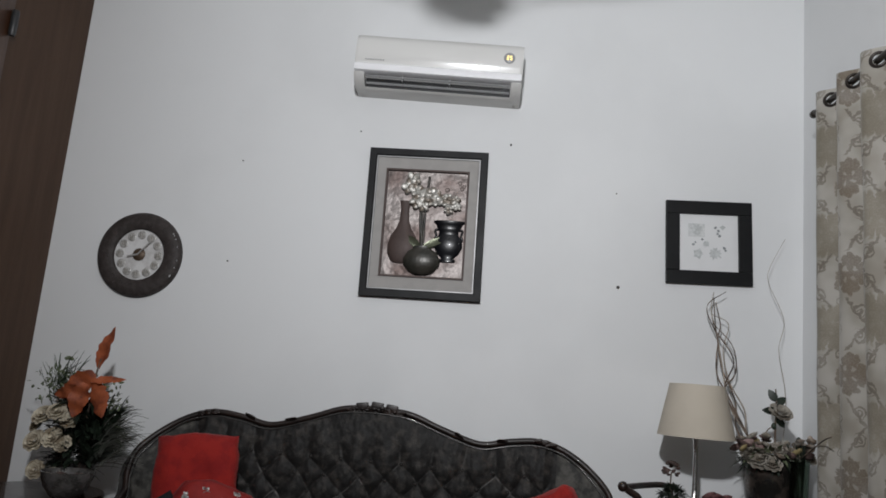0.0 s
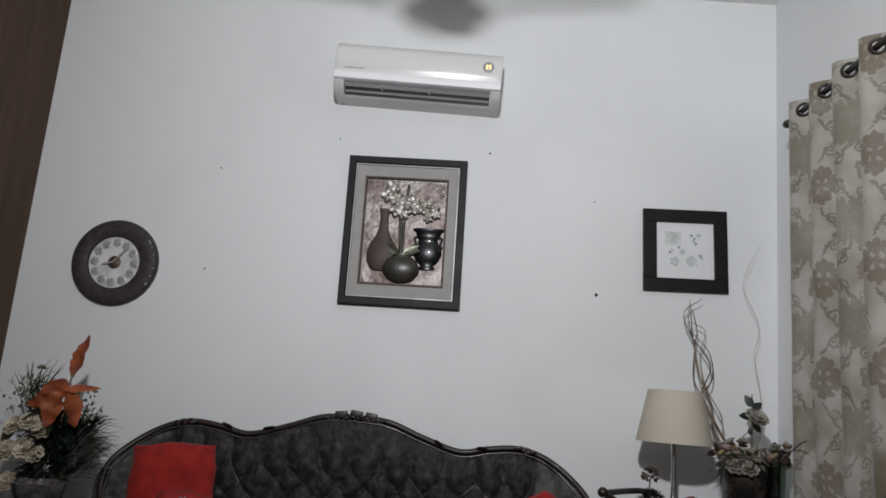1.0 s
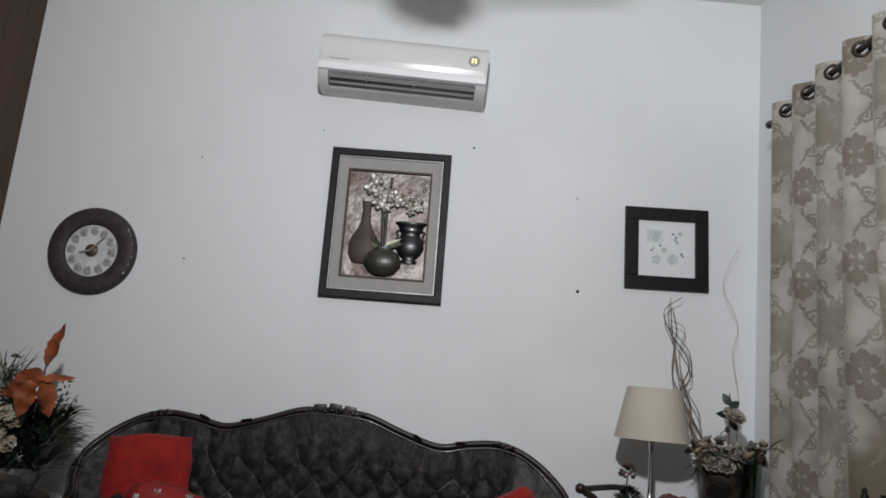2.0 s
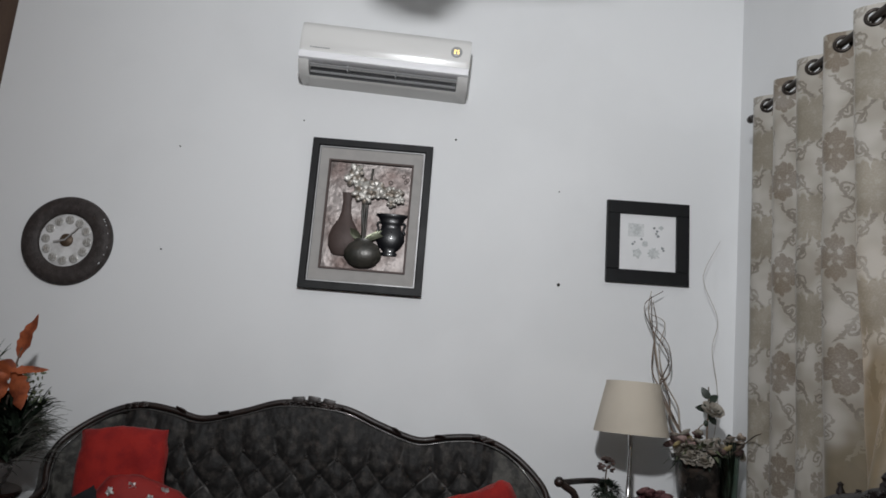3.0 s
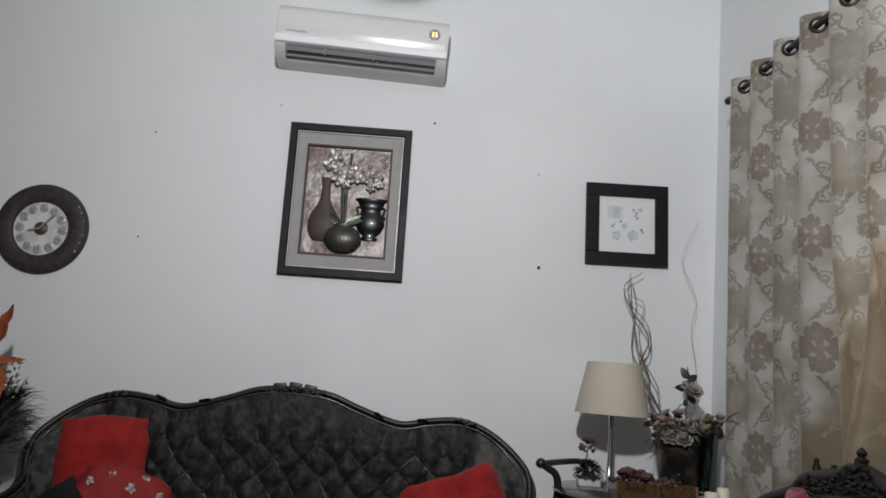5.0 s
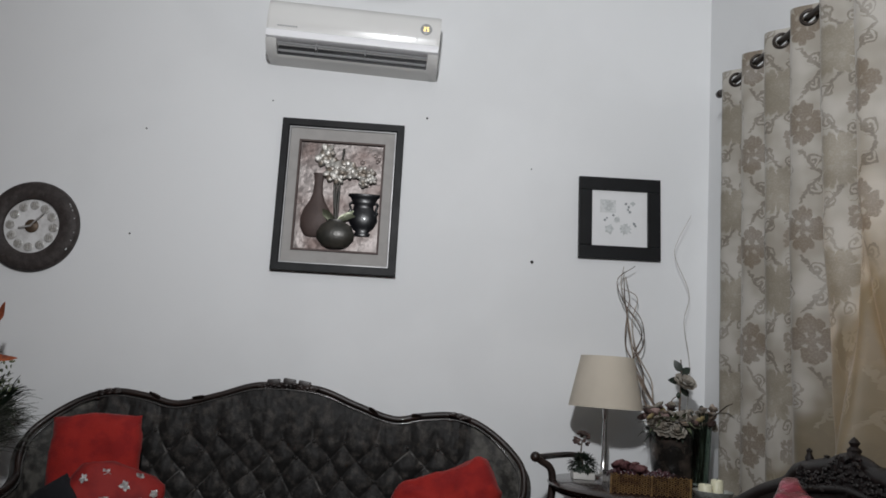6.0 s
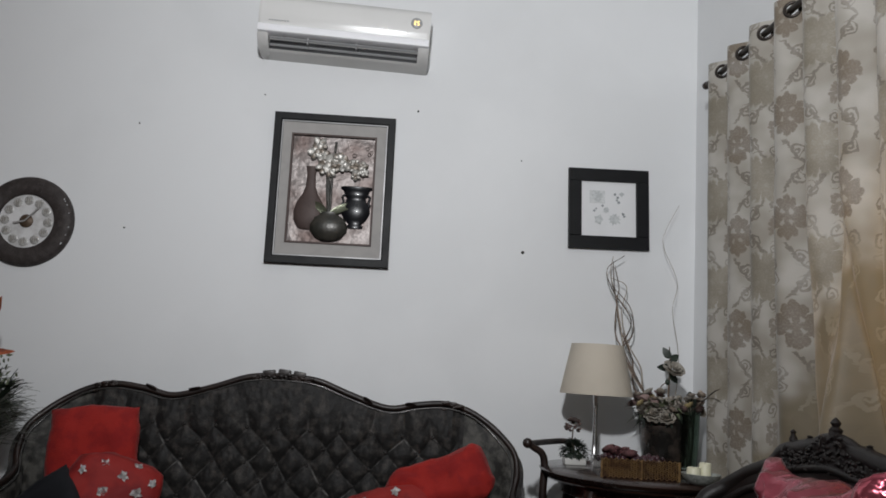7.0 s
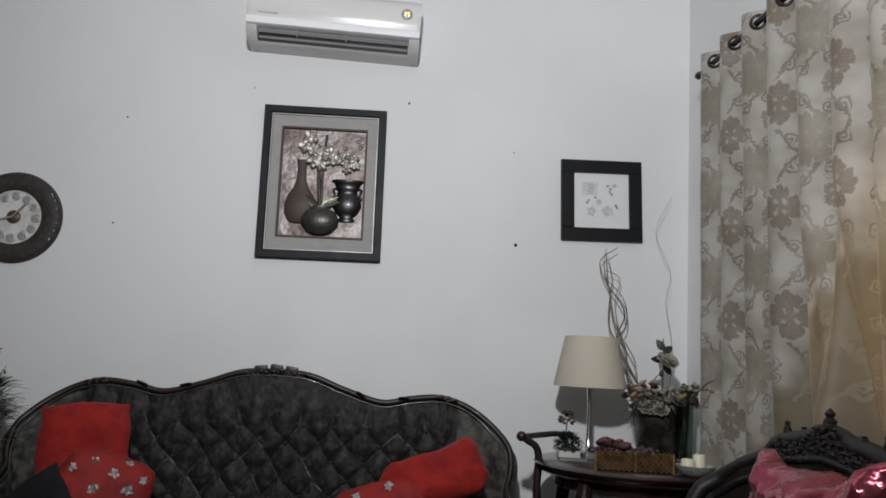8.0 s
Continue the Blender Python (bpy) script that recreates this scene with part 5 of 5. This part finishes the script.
for k in range(90):
    ball(b, (rng.uniform(-0.14, 0.09), rng.uniform(-0.06, 0.055), bh - 0.012 + rng.uniform(0, 0.022)), rng.uniform(0.009, 0.014), 1)
tagged(part("fruit", b, M_GRAPE, bx, "dark plum berries"), kind="stuff")

# little potted plant
pl = thing("potted_plant", "small dried plant in a pale square pot", "plant", (1.005, 3.20, TZ))
part("pot", box(bmesh.new(), (-0.045, -0.03, 0), (0.045, 0.03, 0.028), 0.005), M_POTWHITE, pl)
b = bmesh.new()
for k in range(420):
    a, e, q = rng.uniform(0, 6.28), rng.uniform(-0.5, 1.57), rng.uniform(0.6, 1.0)
    m = Matrix.Translation((0.054 * q * math.cos(a) * math.cos(e), 0.036 * q * math.sin(a) * math.cos(e), 0.052 + 0.042 * q * math.sin(e))) @ Matrix.Rotation(a, 4, "Z") @ Matrix.Rotation(-e + rng.uniform(-0.6, 0.6), 4, "Y")
    leaf(b, m, rng.uniform(0.010, 0.022), rng.uniform(0.006, 0.012), 0.5, 4)
part("foliage", b, M_DARKLEAF, pl)
part("stalk", tube(bmesh.new(), spline([(0, 0, 0.03), (-0.01, 0, 0.10), (-0.008, 0, 0.15)], 5), 0.003, 6), M_TWIG, pl)
b = bmesh.new()
for k in range(30):
    a, e = rng.uniform(0, 6.28), rng.uniform(-0.8, 1.4)
    rose(b, Vector((-0.008 + 0.03 * math.cos(a) * math.cos(e), 0.025 * math.sin(a) * math.cos(e), 0.155 + 0.03 * math.sin(e))), 0.016, rng, (rng.uniform(-1, 0.4), rng.uniform(-0.8, 0.8), 0), 2)
part("dry_head", b, M_DUSK, pl, "dry brown flower head")

# ---- flower arrangement on the far corner table
lt = thing("corner_table", "small dark wooden corner table", "table", (-1.60, 3.16, 0))
LZ = 0.58
part("tabletop", lathe(bmesh.new(), [(0.24, LZ - 0.04), (0.26, LZ - 0.025), (0.265, LZ - 0.01), (0.26, LZ), (0.001, LZ)], 48), M_TABLE, lt)
part("pedestal", lathe(bmesh.new(), [(0.05, 0.06), (0.035, 0.15), (0.055, 0.28), (0.03, 0.42), (0.06, LZ - 0.041)], 24), M_TABLE, lt)
for a in (90, 210, 330):
    c, s = math.cos(radians(a)), math.sin(radians(a))
    part("leg", tube(bmesh.new(), spline([(0.03 * c, 0.03 * s, 0.14), (0.12 * c, 0.12 * s, 0.10), (0.22 * c, 0.22 * s, 0.0)], 6), (0.028, 0.016), 8), M_TABLE, lt)
arr = thing("flower_arrangement", "silk arrangement of cream roses and orange leaves in dark vase", "flowers", (-1.50, 3.24, LZ))
part("vase", lathe(bmesh.new(), [(0.05, 0), (0.06, 0.01), (0.085, 0.09), (0.07, 0.17), (0.055, 0.20), (0.065, 0.22), (0.05, 0.221)], 32), M_VASE, arr, "dark glazed vase")
rng = random.Random(21)
b = bmesh.new()
for k in range(420):
    a, z = rng.uniform(0, 6.28), rng.uniform(0.08, 0.38)
    m = Matrix.Translation((0.0 + 0.09 * rng.random() * math.cos(a), 0.08 * rng.random() * math.sin(a), z)) @ Matrix.Rotation(a, 4, "Z") @ Matrix.Rotation(-rng.uniform(-0.2, 1.1), 4, "Y")
    leaf(b, m, rng.uniform(0.06, 0.11), rng.uniform(0.018, 0.035), 0.35, 5)
for k in range(420):
    t = rng.random()
    a = rng.uniform(0, 6.28)
    m = Matrix.Translation((0.085 + (0.03 + 0.05 * t) * math.cos(a), -0.01 + 0.05 * math.sin(a), 0.12 + 0.22 * t)) @ Matrix.Rotation(a, 4, "Z") @ Matrix.Rotation(-rng.uniform(0.5, 1.5), 4, "Y")
    leaf(b, m, rng.uniform(0.05, 0.10), rng.uniform(0.010, 0.024), 0.25, 5)
part("foliage", b, M_DARKLEAF, arr, "dense dark green foliage")
b = bmesh.new()
for k in range(120):
    right_side = k % 2
    ox, oz = (0.12, 0.26) if right_side else (-0.10, 0.40)
    a = rng.uniform(-1.3, 1.0) if right_side else rng.uniform(0.2, 2.9)
    m = Matrix.Translation((ox + rng.uniform(-0.04, 0.04), rng.uniform(-0.05, 0.05), oz + rng.uniform(-0.06, 0.06))) @ Matrix.Rotation(rng.uniform(-0.5, 0.5), 4, "Z") @ Matrix.Rotation(-(0.5 + 0.5 * a if right_side else a), 4, "Y")
    leaf(b, m, rng.uniform(0.06, 0.15), rng.uniform(0.003, 0.007), 0.35, 6)
tagged(part("grass", b, M_GREEN, arr, "fine green grass blades"), kind="stuff")
b = bmesh.new()
for k in range(150):
    m = Matrix.Translation((0.13 + rng.uniform(-0.03, 0.03), -0.03 + rng.uniform(-0.05, 0.05), 0.10 + 0.16 * rng.random())) @ Matrix.Rotation(rng.uniform(-0.7, 0.7), 4, "Z") @ Matrix.Rotation(-rng.uniform(0.2, 1.25), 4, "Y")
    leaf(b, m, rng.uniform(0.07, 0.16), rng.uniform(0.0015, 0.0035), 0.3, 5)
tagged(part("dry_grass", b, M_DRYGRASS, arr, "hazy grey dried grass"), kind="stuff")
b = bmesh.new()
for k in range(200):
    cx, cz = rng.choice(((-0.13, 0.47), (-0.09, 0.44), (-0.16, 0.43), (0.08, 0.42), (0.12, 0.36)))
    m = Matrix.Translation((cx + rng.gauss(0, 0.035), rng.gauss(0, 0.03), cz + rng.gauss(0, 0.035))) @ Euler((rng.uniform(0, 6), rng.uniform(0, 6), rng.uniform(0, 6))).to_matrix().to_4x4()
    leaf(b, m, rng.uniform(0.015, 0.03), rng.uniform(0.006, 0.012), 0.3, 3)
part("pale_sprays", b, M_PALEGREEN, arr, "pale green sprays")
yar = part("yarrow_stem", tube(bmesh.new(), spline([(-0.09, 0, 0.40), (-0.105, 0, 0.47), (-0.10, 0, 0.545)], 5), 0.0025, 6), M_GREEN, arr)
b = bmesh.new()
for k in range(24):
    ball(b, (-0.10 + rng.gauss(0, 0.010), rng.gauss(0, 0.01), 0.55 + rng.uniform(-0.004, 0.006)), 0.006, 1)
part("yarrow_head", b, M_PALEGREEN, yar)
for x, y, z, r, tilt in ((-0.125, -0.09, 0.31, 0.038, (0.9, -0.2, 0)), (-0.055, -0.11, 0.33, 0.033, (0.9, 0.2, 0)), (0.0, -0.10, 0.30, 0.032, (0.9, 0.5, 0)), (-0.125, -0.12, 0.205, 0.038, (1.1, -0.2, 0)),
                         (-0.045, -0.13, 0.225, 0.036, (1.1, 0.1, 0)), (0.0, -0.125, 0.205, 0.030, (1.1, 0.4, 0)), (-0.165, -0.05, 0.27, 0.034, (0.7, -0.7, 0)), (-0.10, -0.12, 0.09, 0.032, (1.3, 0, 0)), (-0.02, -0.13, 0.07, 0.030, (1.3, 0.3, 0))):
    b = bmesh.new()
    rose(b, Vector((x, y, z)), r, rng, tilt, 4)
    part("cream_rose", b, M_CREAM, arr, "open cream silk rose")
for m, L, wd, bend in ((Matrix.Translation((0.085, -0.04, 0.52)) @ Matrix.Rotation(radians(-78), 4, "Y") @ Matrix.Rotation(radians(70), 4, "X"), 0.185, 0.064, 0.05),
                       (Matrix.Translation((0.08, -0.06, 0.50)) @ Matrix.Rotation(radians(140), 4, "Y") @ Matrix.Rotation(radians(80), 4, "X"), 0.19, 0.085, 0.15),
                       (Matrix.Translation((0.085, -0.07, 0.46)) @ Matrix.Rotation(radians(62), 4, "Y") @ Matrix.Rotation(radians(-80), 4, "X"), 0.155, 0.09, 0.15),
                       (Matrix.Translation((0.075, -0.07, 0.465)) @ Matrix.Rotation(radians(-8), 4, "Y") @ Matrix.Rotation(radians(60), 4, "X"), 0.15, 0.035, 0.05),
                       (Matrix.Translation((0.06, -0.08, 0.455)) @ Matrix.Rotation(radians(105), 4, "Y") @ Matrix.Rotation(radians(85), 4, "X"), 0.15, 0.085, 0.1),
                       (Matrix.Translation((0.03, -0.06, 0.44)) @ Matrix.Rotation(radians(155), 4, "Y") @ Matrix.Rotation(radians(60), 4, "X"), 0.12, 0.06, 0.1)):
    b = bmesh.new()
    leaf(b, Matrix.Translation((0, -0.05, 0)) @ m, L, wd, bend, 22, 0.35, 0.0015, 0.38)
    part("orange_leaf", b, M_ORANGE, arr, "large orange silk leaf")
part("leaf_stem", tube(bmesh.new(), spline([(0.03, -0.03, 0.2), (0.06, -0.07, 0.36), (0.075, -0.088, 0.48), (0.088, -0.09, 0.56)], 5), 0.004, 6), M_TWIG, arr)

gb = thing("smoky_bowl", "smoky grey glass bowl beside the flower vase", "bowl", (-1.425, 3.06, LZ))
part("bowl_body", lathe(bmesh.new(), [(0.045, 0), (0.055, 0.006), (0.085, 0.045), (0.100, 0.085), (0.104, 0.105), (0.098, 0.107), (0.08, 0.06), (0.04, 0.016), (0.001, 0.012)], 40), M_SMOKY, gb)
rng = random.Random(77)
for k in range(5):
    b = bmesh.new()
    a = k * 1.26
    rose(b, Vector((0.045 * math.cos(a), 0.045 * math.sin(a), 0.075)), 0.032, rng, (rng.uniform(-0.4, 0.4), rng.uniform(-0.4, 0.4), 0), 3)
    part("dried_bloom", b, M_DUSK, gb, "dull dark dried bloom")

# ---- carved settee under the window with a pink satin cushion
def build_settee():
    st = thing("settee", "dark carved wood settee before the curtain", "settee", Matrix.Translation((1.34, 1.925, 0)) @ Matrix.Rotation(radians(-90), 4, "Z"))
    half = [(0, 0.05, 0.965), (0.10, 0.05, 0.955), (0.20, 0.05, 0.94), (0.27, 0.05, 0.925), (0.33, 0.05, 0.885), (0.40, 0.05, 0.862), (0.48, 0.04, 0.835), (0.545, 0.01, 0.793), (0.568, -0.025, 0.766), (0.576, -0.06, 0.742), (0.578, -0.085, 0.70)]
    right = spline(half, 6)
    line = [Vector((-p.x, p.y, p.z)) for p in right[:0:-1]] + right
    part("top_rail", tube(bmesh.new(), line, 0.026, 10), M_SETTEE, st)
    part("lower_rail", tube(bmesh.new(), [p + Vector((0, -0.02, -0.055)) for p in line if abs(p.x) < 0.56], 0.013, 8), M_SETTEE, st)
    bm = bmesh.new()
    rows = [[bm.verts.new((p.x, p.y - 0.02, 0.40)), bm.verts.new((p.x, p.y - 0.02, p.z - 0.01)), bm.verts.new((p.x, p.y + 0.02, p.z - 0.01)), bm.verts.new((p.x, p.y + 0.02, 0.40))] for p in line]
    for a, c in zip(rows, rows[1:]):
        for i in range(4):
            bm.faces.new((a[i], a[(i + 1) % 4], c[(i + 1) % 4], c[i]))
    bm.faces.new(rows[0]), bm.faces.new(rows[-1][::-1])
    part("back_panel", bm, M_SETTEE, st)
    rng = random.Random(31)
    bm = bmesh.new()
    ball(bm, Vector((0, 0.045, 0.925)), 0.1, 3, (1.5, 0.22, 0.78))
    for k in range(900):
        x = rng.uniform(-0.24, 0.24)
        z = 0.925 + 0.080 * max(0, 1 - abs(x) / 0.15) * rng.random() + rng.uniform(-0.04, 0.010)
        ball(bm, Vector((x, 0.035 + rng.uniform(-0.014, 0.010), z)), rng.uniform(0.0035, 0.0085), 1, (rng.uniform(0.7, 1.9), 0.9, rng.uniform(0.6, 1.2)))
    for k in range(40):
        x = rng.uniform(-0.24, 0.24)
        z = 0.925 + 0.075 * max(0, 1 - abs(x) / 0.15) + rng.uniform(-0.02, 0.006)
        leaf(bm, Matrix.Translation((x, 0.028 + rng.uniform(-0.01, 0.01), z)) @ Euler((rng.uniform(-0.3, 0.3), rng.uniform(0, 6.28), rng.uniform(-0.3, 0.3))).to_matrix().to_4x4(), rng.uniform(0.014, 0.026), rng.uniform(0.008, 0.013), 0.4, 4, 0.4, 0.010)
    lathe(bm, [(0.022, -0.02), (0.014, 0), (0.018, 0.01), (0.009, 0.018), (0.014, 0.028), (0.008, 0.036), (0.002, 0.042)], 14, Matrix.Translation((0, 0.045, 1.0)))
    part("crest_carving", bm, M_SETTEE, st, "heavily carved crest with a finial")
    for s in (-1, 1):
        for x, z, h in ((0.225, 0.925, 0.07), (0.135, 0.955, 0.03)):
            bm = lathe(bmesh.new(), [(0.016, 0), (0.020, 0.15 * h), (0.008, 0.35 * h), (0.012, 0.6 * h), (0.006, 0.8 * h), (0.009, 0.9 * h), (0.001, h)], 12, Matrix.Translation((s * x, 0.05, z)))
            part("finial", bm, M_SETTEE, st, "turned finial")
        part("arm_front", tube(bmesh.new(), spline([(s * 0.578, -0.085, 0.70), (s * 0.578, -0.09, 0.62), (s * 0.575, -0.12, 0.52), (s * 0.57, -0.26, 0.42), (s * 0.56, -0.42, 0.34), (s * 0.56, -0.45, 0.0)], 6), (0.028, 0.022), 10), M_SETTEE, st)
        part("leg", tube(bmesh.new(), spline([(s * 0.52, 0.0, 0.4), (s * 0.54, 0.0, 0.2), (s * 0.54, 0.03, 0.0)], 5), (0.03, 0.02), 8), M_SETTEE, st)
    part("seat", box(bmesh.new(), (-0.54, -0.46, 0.28), (0.54, 0.0, 0.43), 0.04), M_VELVET, st)


build_settee()
pk = part("cushion", cushion(0.56, 0.50, 0.17, 9, n=44, lump=0.040, pinch=0.17), M_PINK)
pk.matrix_basis = Matrix.Translation((1.19, 1.675, 0.69)) @ Euler((radians(-4), radians(-1), radians(-90)), "XYZ").to_matrix().to_4x4()
tagged(pk, "shiny pink satin cushion on the settee", "cushion")

# ---- curtain on its rod
ROD_X, ROD_Z, LAM, Y_EDGE, Y_END = 1.555, 2.456, 0.195, 3.150, 0.85
def curtain_x(y, z):
    """The cloth's distance across: deep folds at the rod that ease and wander towards the floor."""
    ph = 2 * math.pi * (3.030 - y) / LAM + math.pi
    drop = max(0.0, min(1.0, (2.3 - z) / 1.6))
    loose = max(0.0, min(1.0, (2.78 - y) / 0.35))
    wander = 0.9 * loose * drop * noise.noise(Vector((y * 1.7, z * 0.45, 5.0)))
    depth = 0.040 * (1 - 0.25 * drop) * (1 + 0.35 * drop * noise.noise(Vector((y * 2.6, z * 0.5, 1.0))))
    low = 0.050 * loose * drop * drop * math.sin(2 * math.pi * y / 0.47 + 1.1 * z + 0.6)
    # gathered lower down: a wide valley, a slanting ridge and a sharp crease beside it
    pull = max(0.0, min(1.0, (1.75 - z) / 0.6))
    dip = 0.055 * math.exp(-((y - 2.46 + 0.10 * (z - 1.0)) / 0.075) ** 2)
    dip -= 0.055 * math.exp(-((y - 2.15 - 0.20 * (z - 1.0)) / 0.050) ** 2)
    dip += 0.075 * math.exp(-((y - 2.055 - 0.10 * (z - 1.0)) / 0.028) ** 2)
    ripple = 0.0035 * noise.noise(Vector((y * 22, z * 5, 2.0))) + 0.006 * drop * noise.noise(Vector((y * 9, z * 4, 7.0)))
    return min(1.656, ROD_X - depth * math.sin(ph + wander) + low + pull * dip + ripple)


steps = 520
ys = [Y_EDGE + (Y_END - Y_EDGE) * i / steps for i in range(steps + 1)]
arc = [0.0]
for a, c in zip(ys, ys[1:]):
    arc.append(arc[-1] + math.hypot(c - a, curtain_x(c, 2.4) - curtain_x(a, 2.4)))
per = LAM * arc[-1] / (Y_EDGE - Y_END)
CURTAIN_REPEAT = (2 * per, 0.372)
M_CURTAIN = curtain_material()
curtain = thing("curtain", "cream eyelet curtain with taupe flowers and scrolling vines", "curtain", (ROD_X, 2.0, 0))
bm = bmesh.new()
uvl = bm.loops.layers.uv.new("UVMap")
Z_TOP, Z_BOT, rows_n = 2.503, 0.03, 110
u0 = float(np.interp(-2.843, [-y for y in ys], arc)) - 0.008
eyes = [3.030 - LAM * k for k in range(11)]
zs = [Z_TOP - 0.010 * j for j in range(11)]
zs += [zs[-1] + (Z_BOT - zs[-1]) * (j / rows_n) for j in range(1, rows_n + 1)]
grid = [[bm.verts.new((curtain_x(y, z) - ROD_X, y - 2.0, z)) for z in zs] for y in ys]
for i in range(steps):
    for j in range(len(zs) - 1):
        yc, zc = (ys[i] + ys[i + 1]) / 2, (zs[j] + zs[j + 1]) / 2
        if abs(zc - ROD_Z) < 0.021:
            k = min(eyes, key=lambda e: abs(e - yc))
            d = (arc[i] + arc[i + 1]) / 2 - float(np.interp(-k, [-y for y in ys], arc))
            if math.hypot(d, zc - ROD_Z) < 0.021:
                continue
        f = bm.faces.new((grid[i][j], grid[i + 1][j], grid[i + 1][j + 1], grid[i][j + 1]))
        for lp, (p, q) in zip(f.loops, ((i, j), (i + 1, j), (i + 1, j + 1), (i, j + 1))):
            lp[uvl].uv = (arc[p] - u0 + 0.05 * max(0.0, min(1.0, (2.15 - ys[p]) / 0.06)), zs[q] - 1.696)
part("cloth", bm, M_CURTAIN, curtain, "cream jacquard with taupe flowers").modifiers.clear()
for e in eyes:
    t = Vector((curtain_x(e - 0.004, ROD_Z) - curtain_x(e + 0.004, ROD_Z), -0.008, 0)).normalized()
    m = Matrix.Translation((curtain_x(e, ROD_Z) - ROD_X, e - 2.0, ROD_Z)) @ Matrix((t, (0, 0, 1), t.cross(Vector((0, 0, 1))))).transposed().to_4x4()
    part("eyelet", ring(bmesh.new(), m, 0.0265, 0.0065, 24, 8), M_ROD, curtain, "dark bronze eyelet")
rod = thing("curtain_rod", "dark bronze curtain rod with end cap", "curtain rod", (ROD_X, 2.0, ROD_Z))
part("pole", tube(bmesh.new(), [Vector((0, 1.19, 0)), Vector((0, -1.25, 0))], 0.0125, 14), M_ROD, rod)
part("end_cap", lathe(bmesh.new(), [(0.014, 0), (0.017, 0.006), (0.017, 0.024), (0.010, 0.032), (0.001, 0.033)], 16, Matrix.Translation((0, 1.185, 0)) @ Matrix.Rotation(radians(-90), 4, "X")), M_ROD, rod)
for y in (1.10, -1.15):
    part("bracket", tube(bmesh.new(), [Vector((0, y, 0)), Vector((X1 - ROD_X, y, 0))], 0.008, 8), M_ROD, rod)
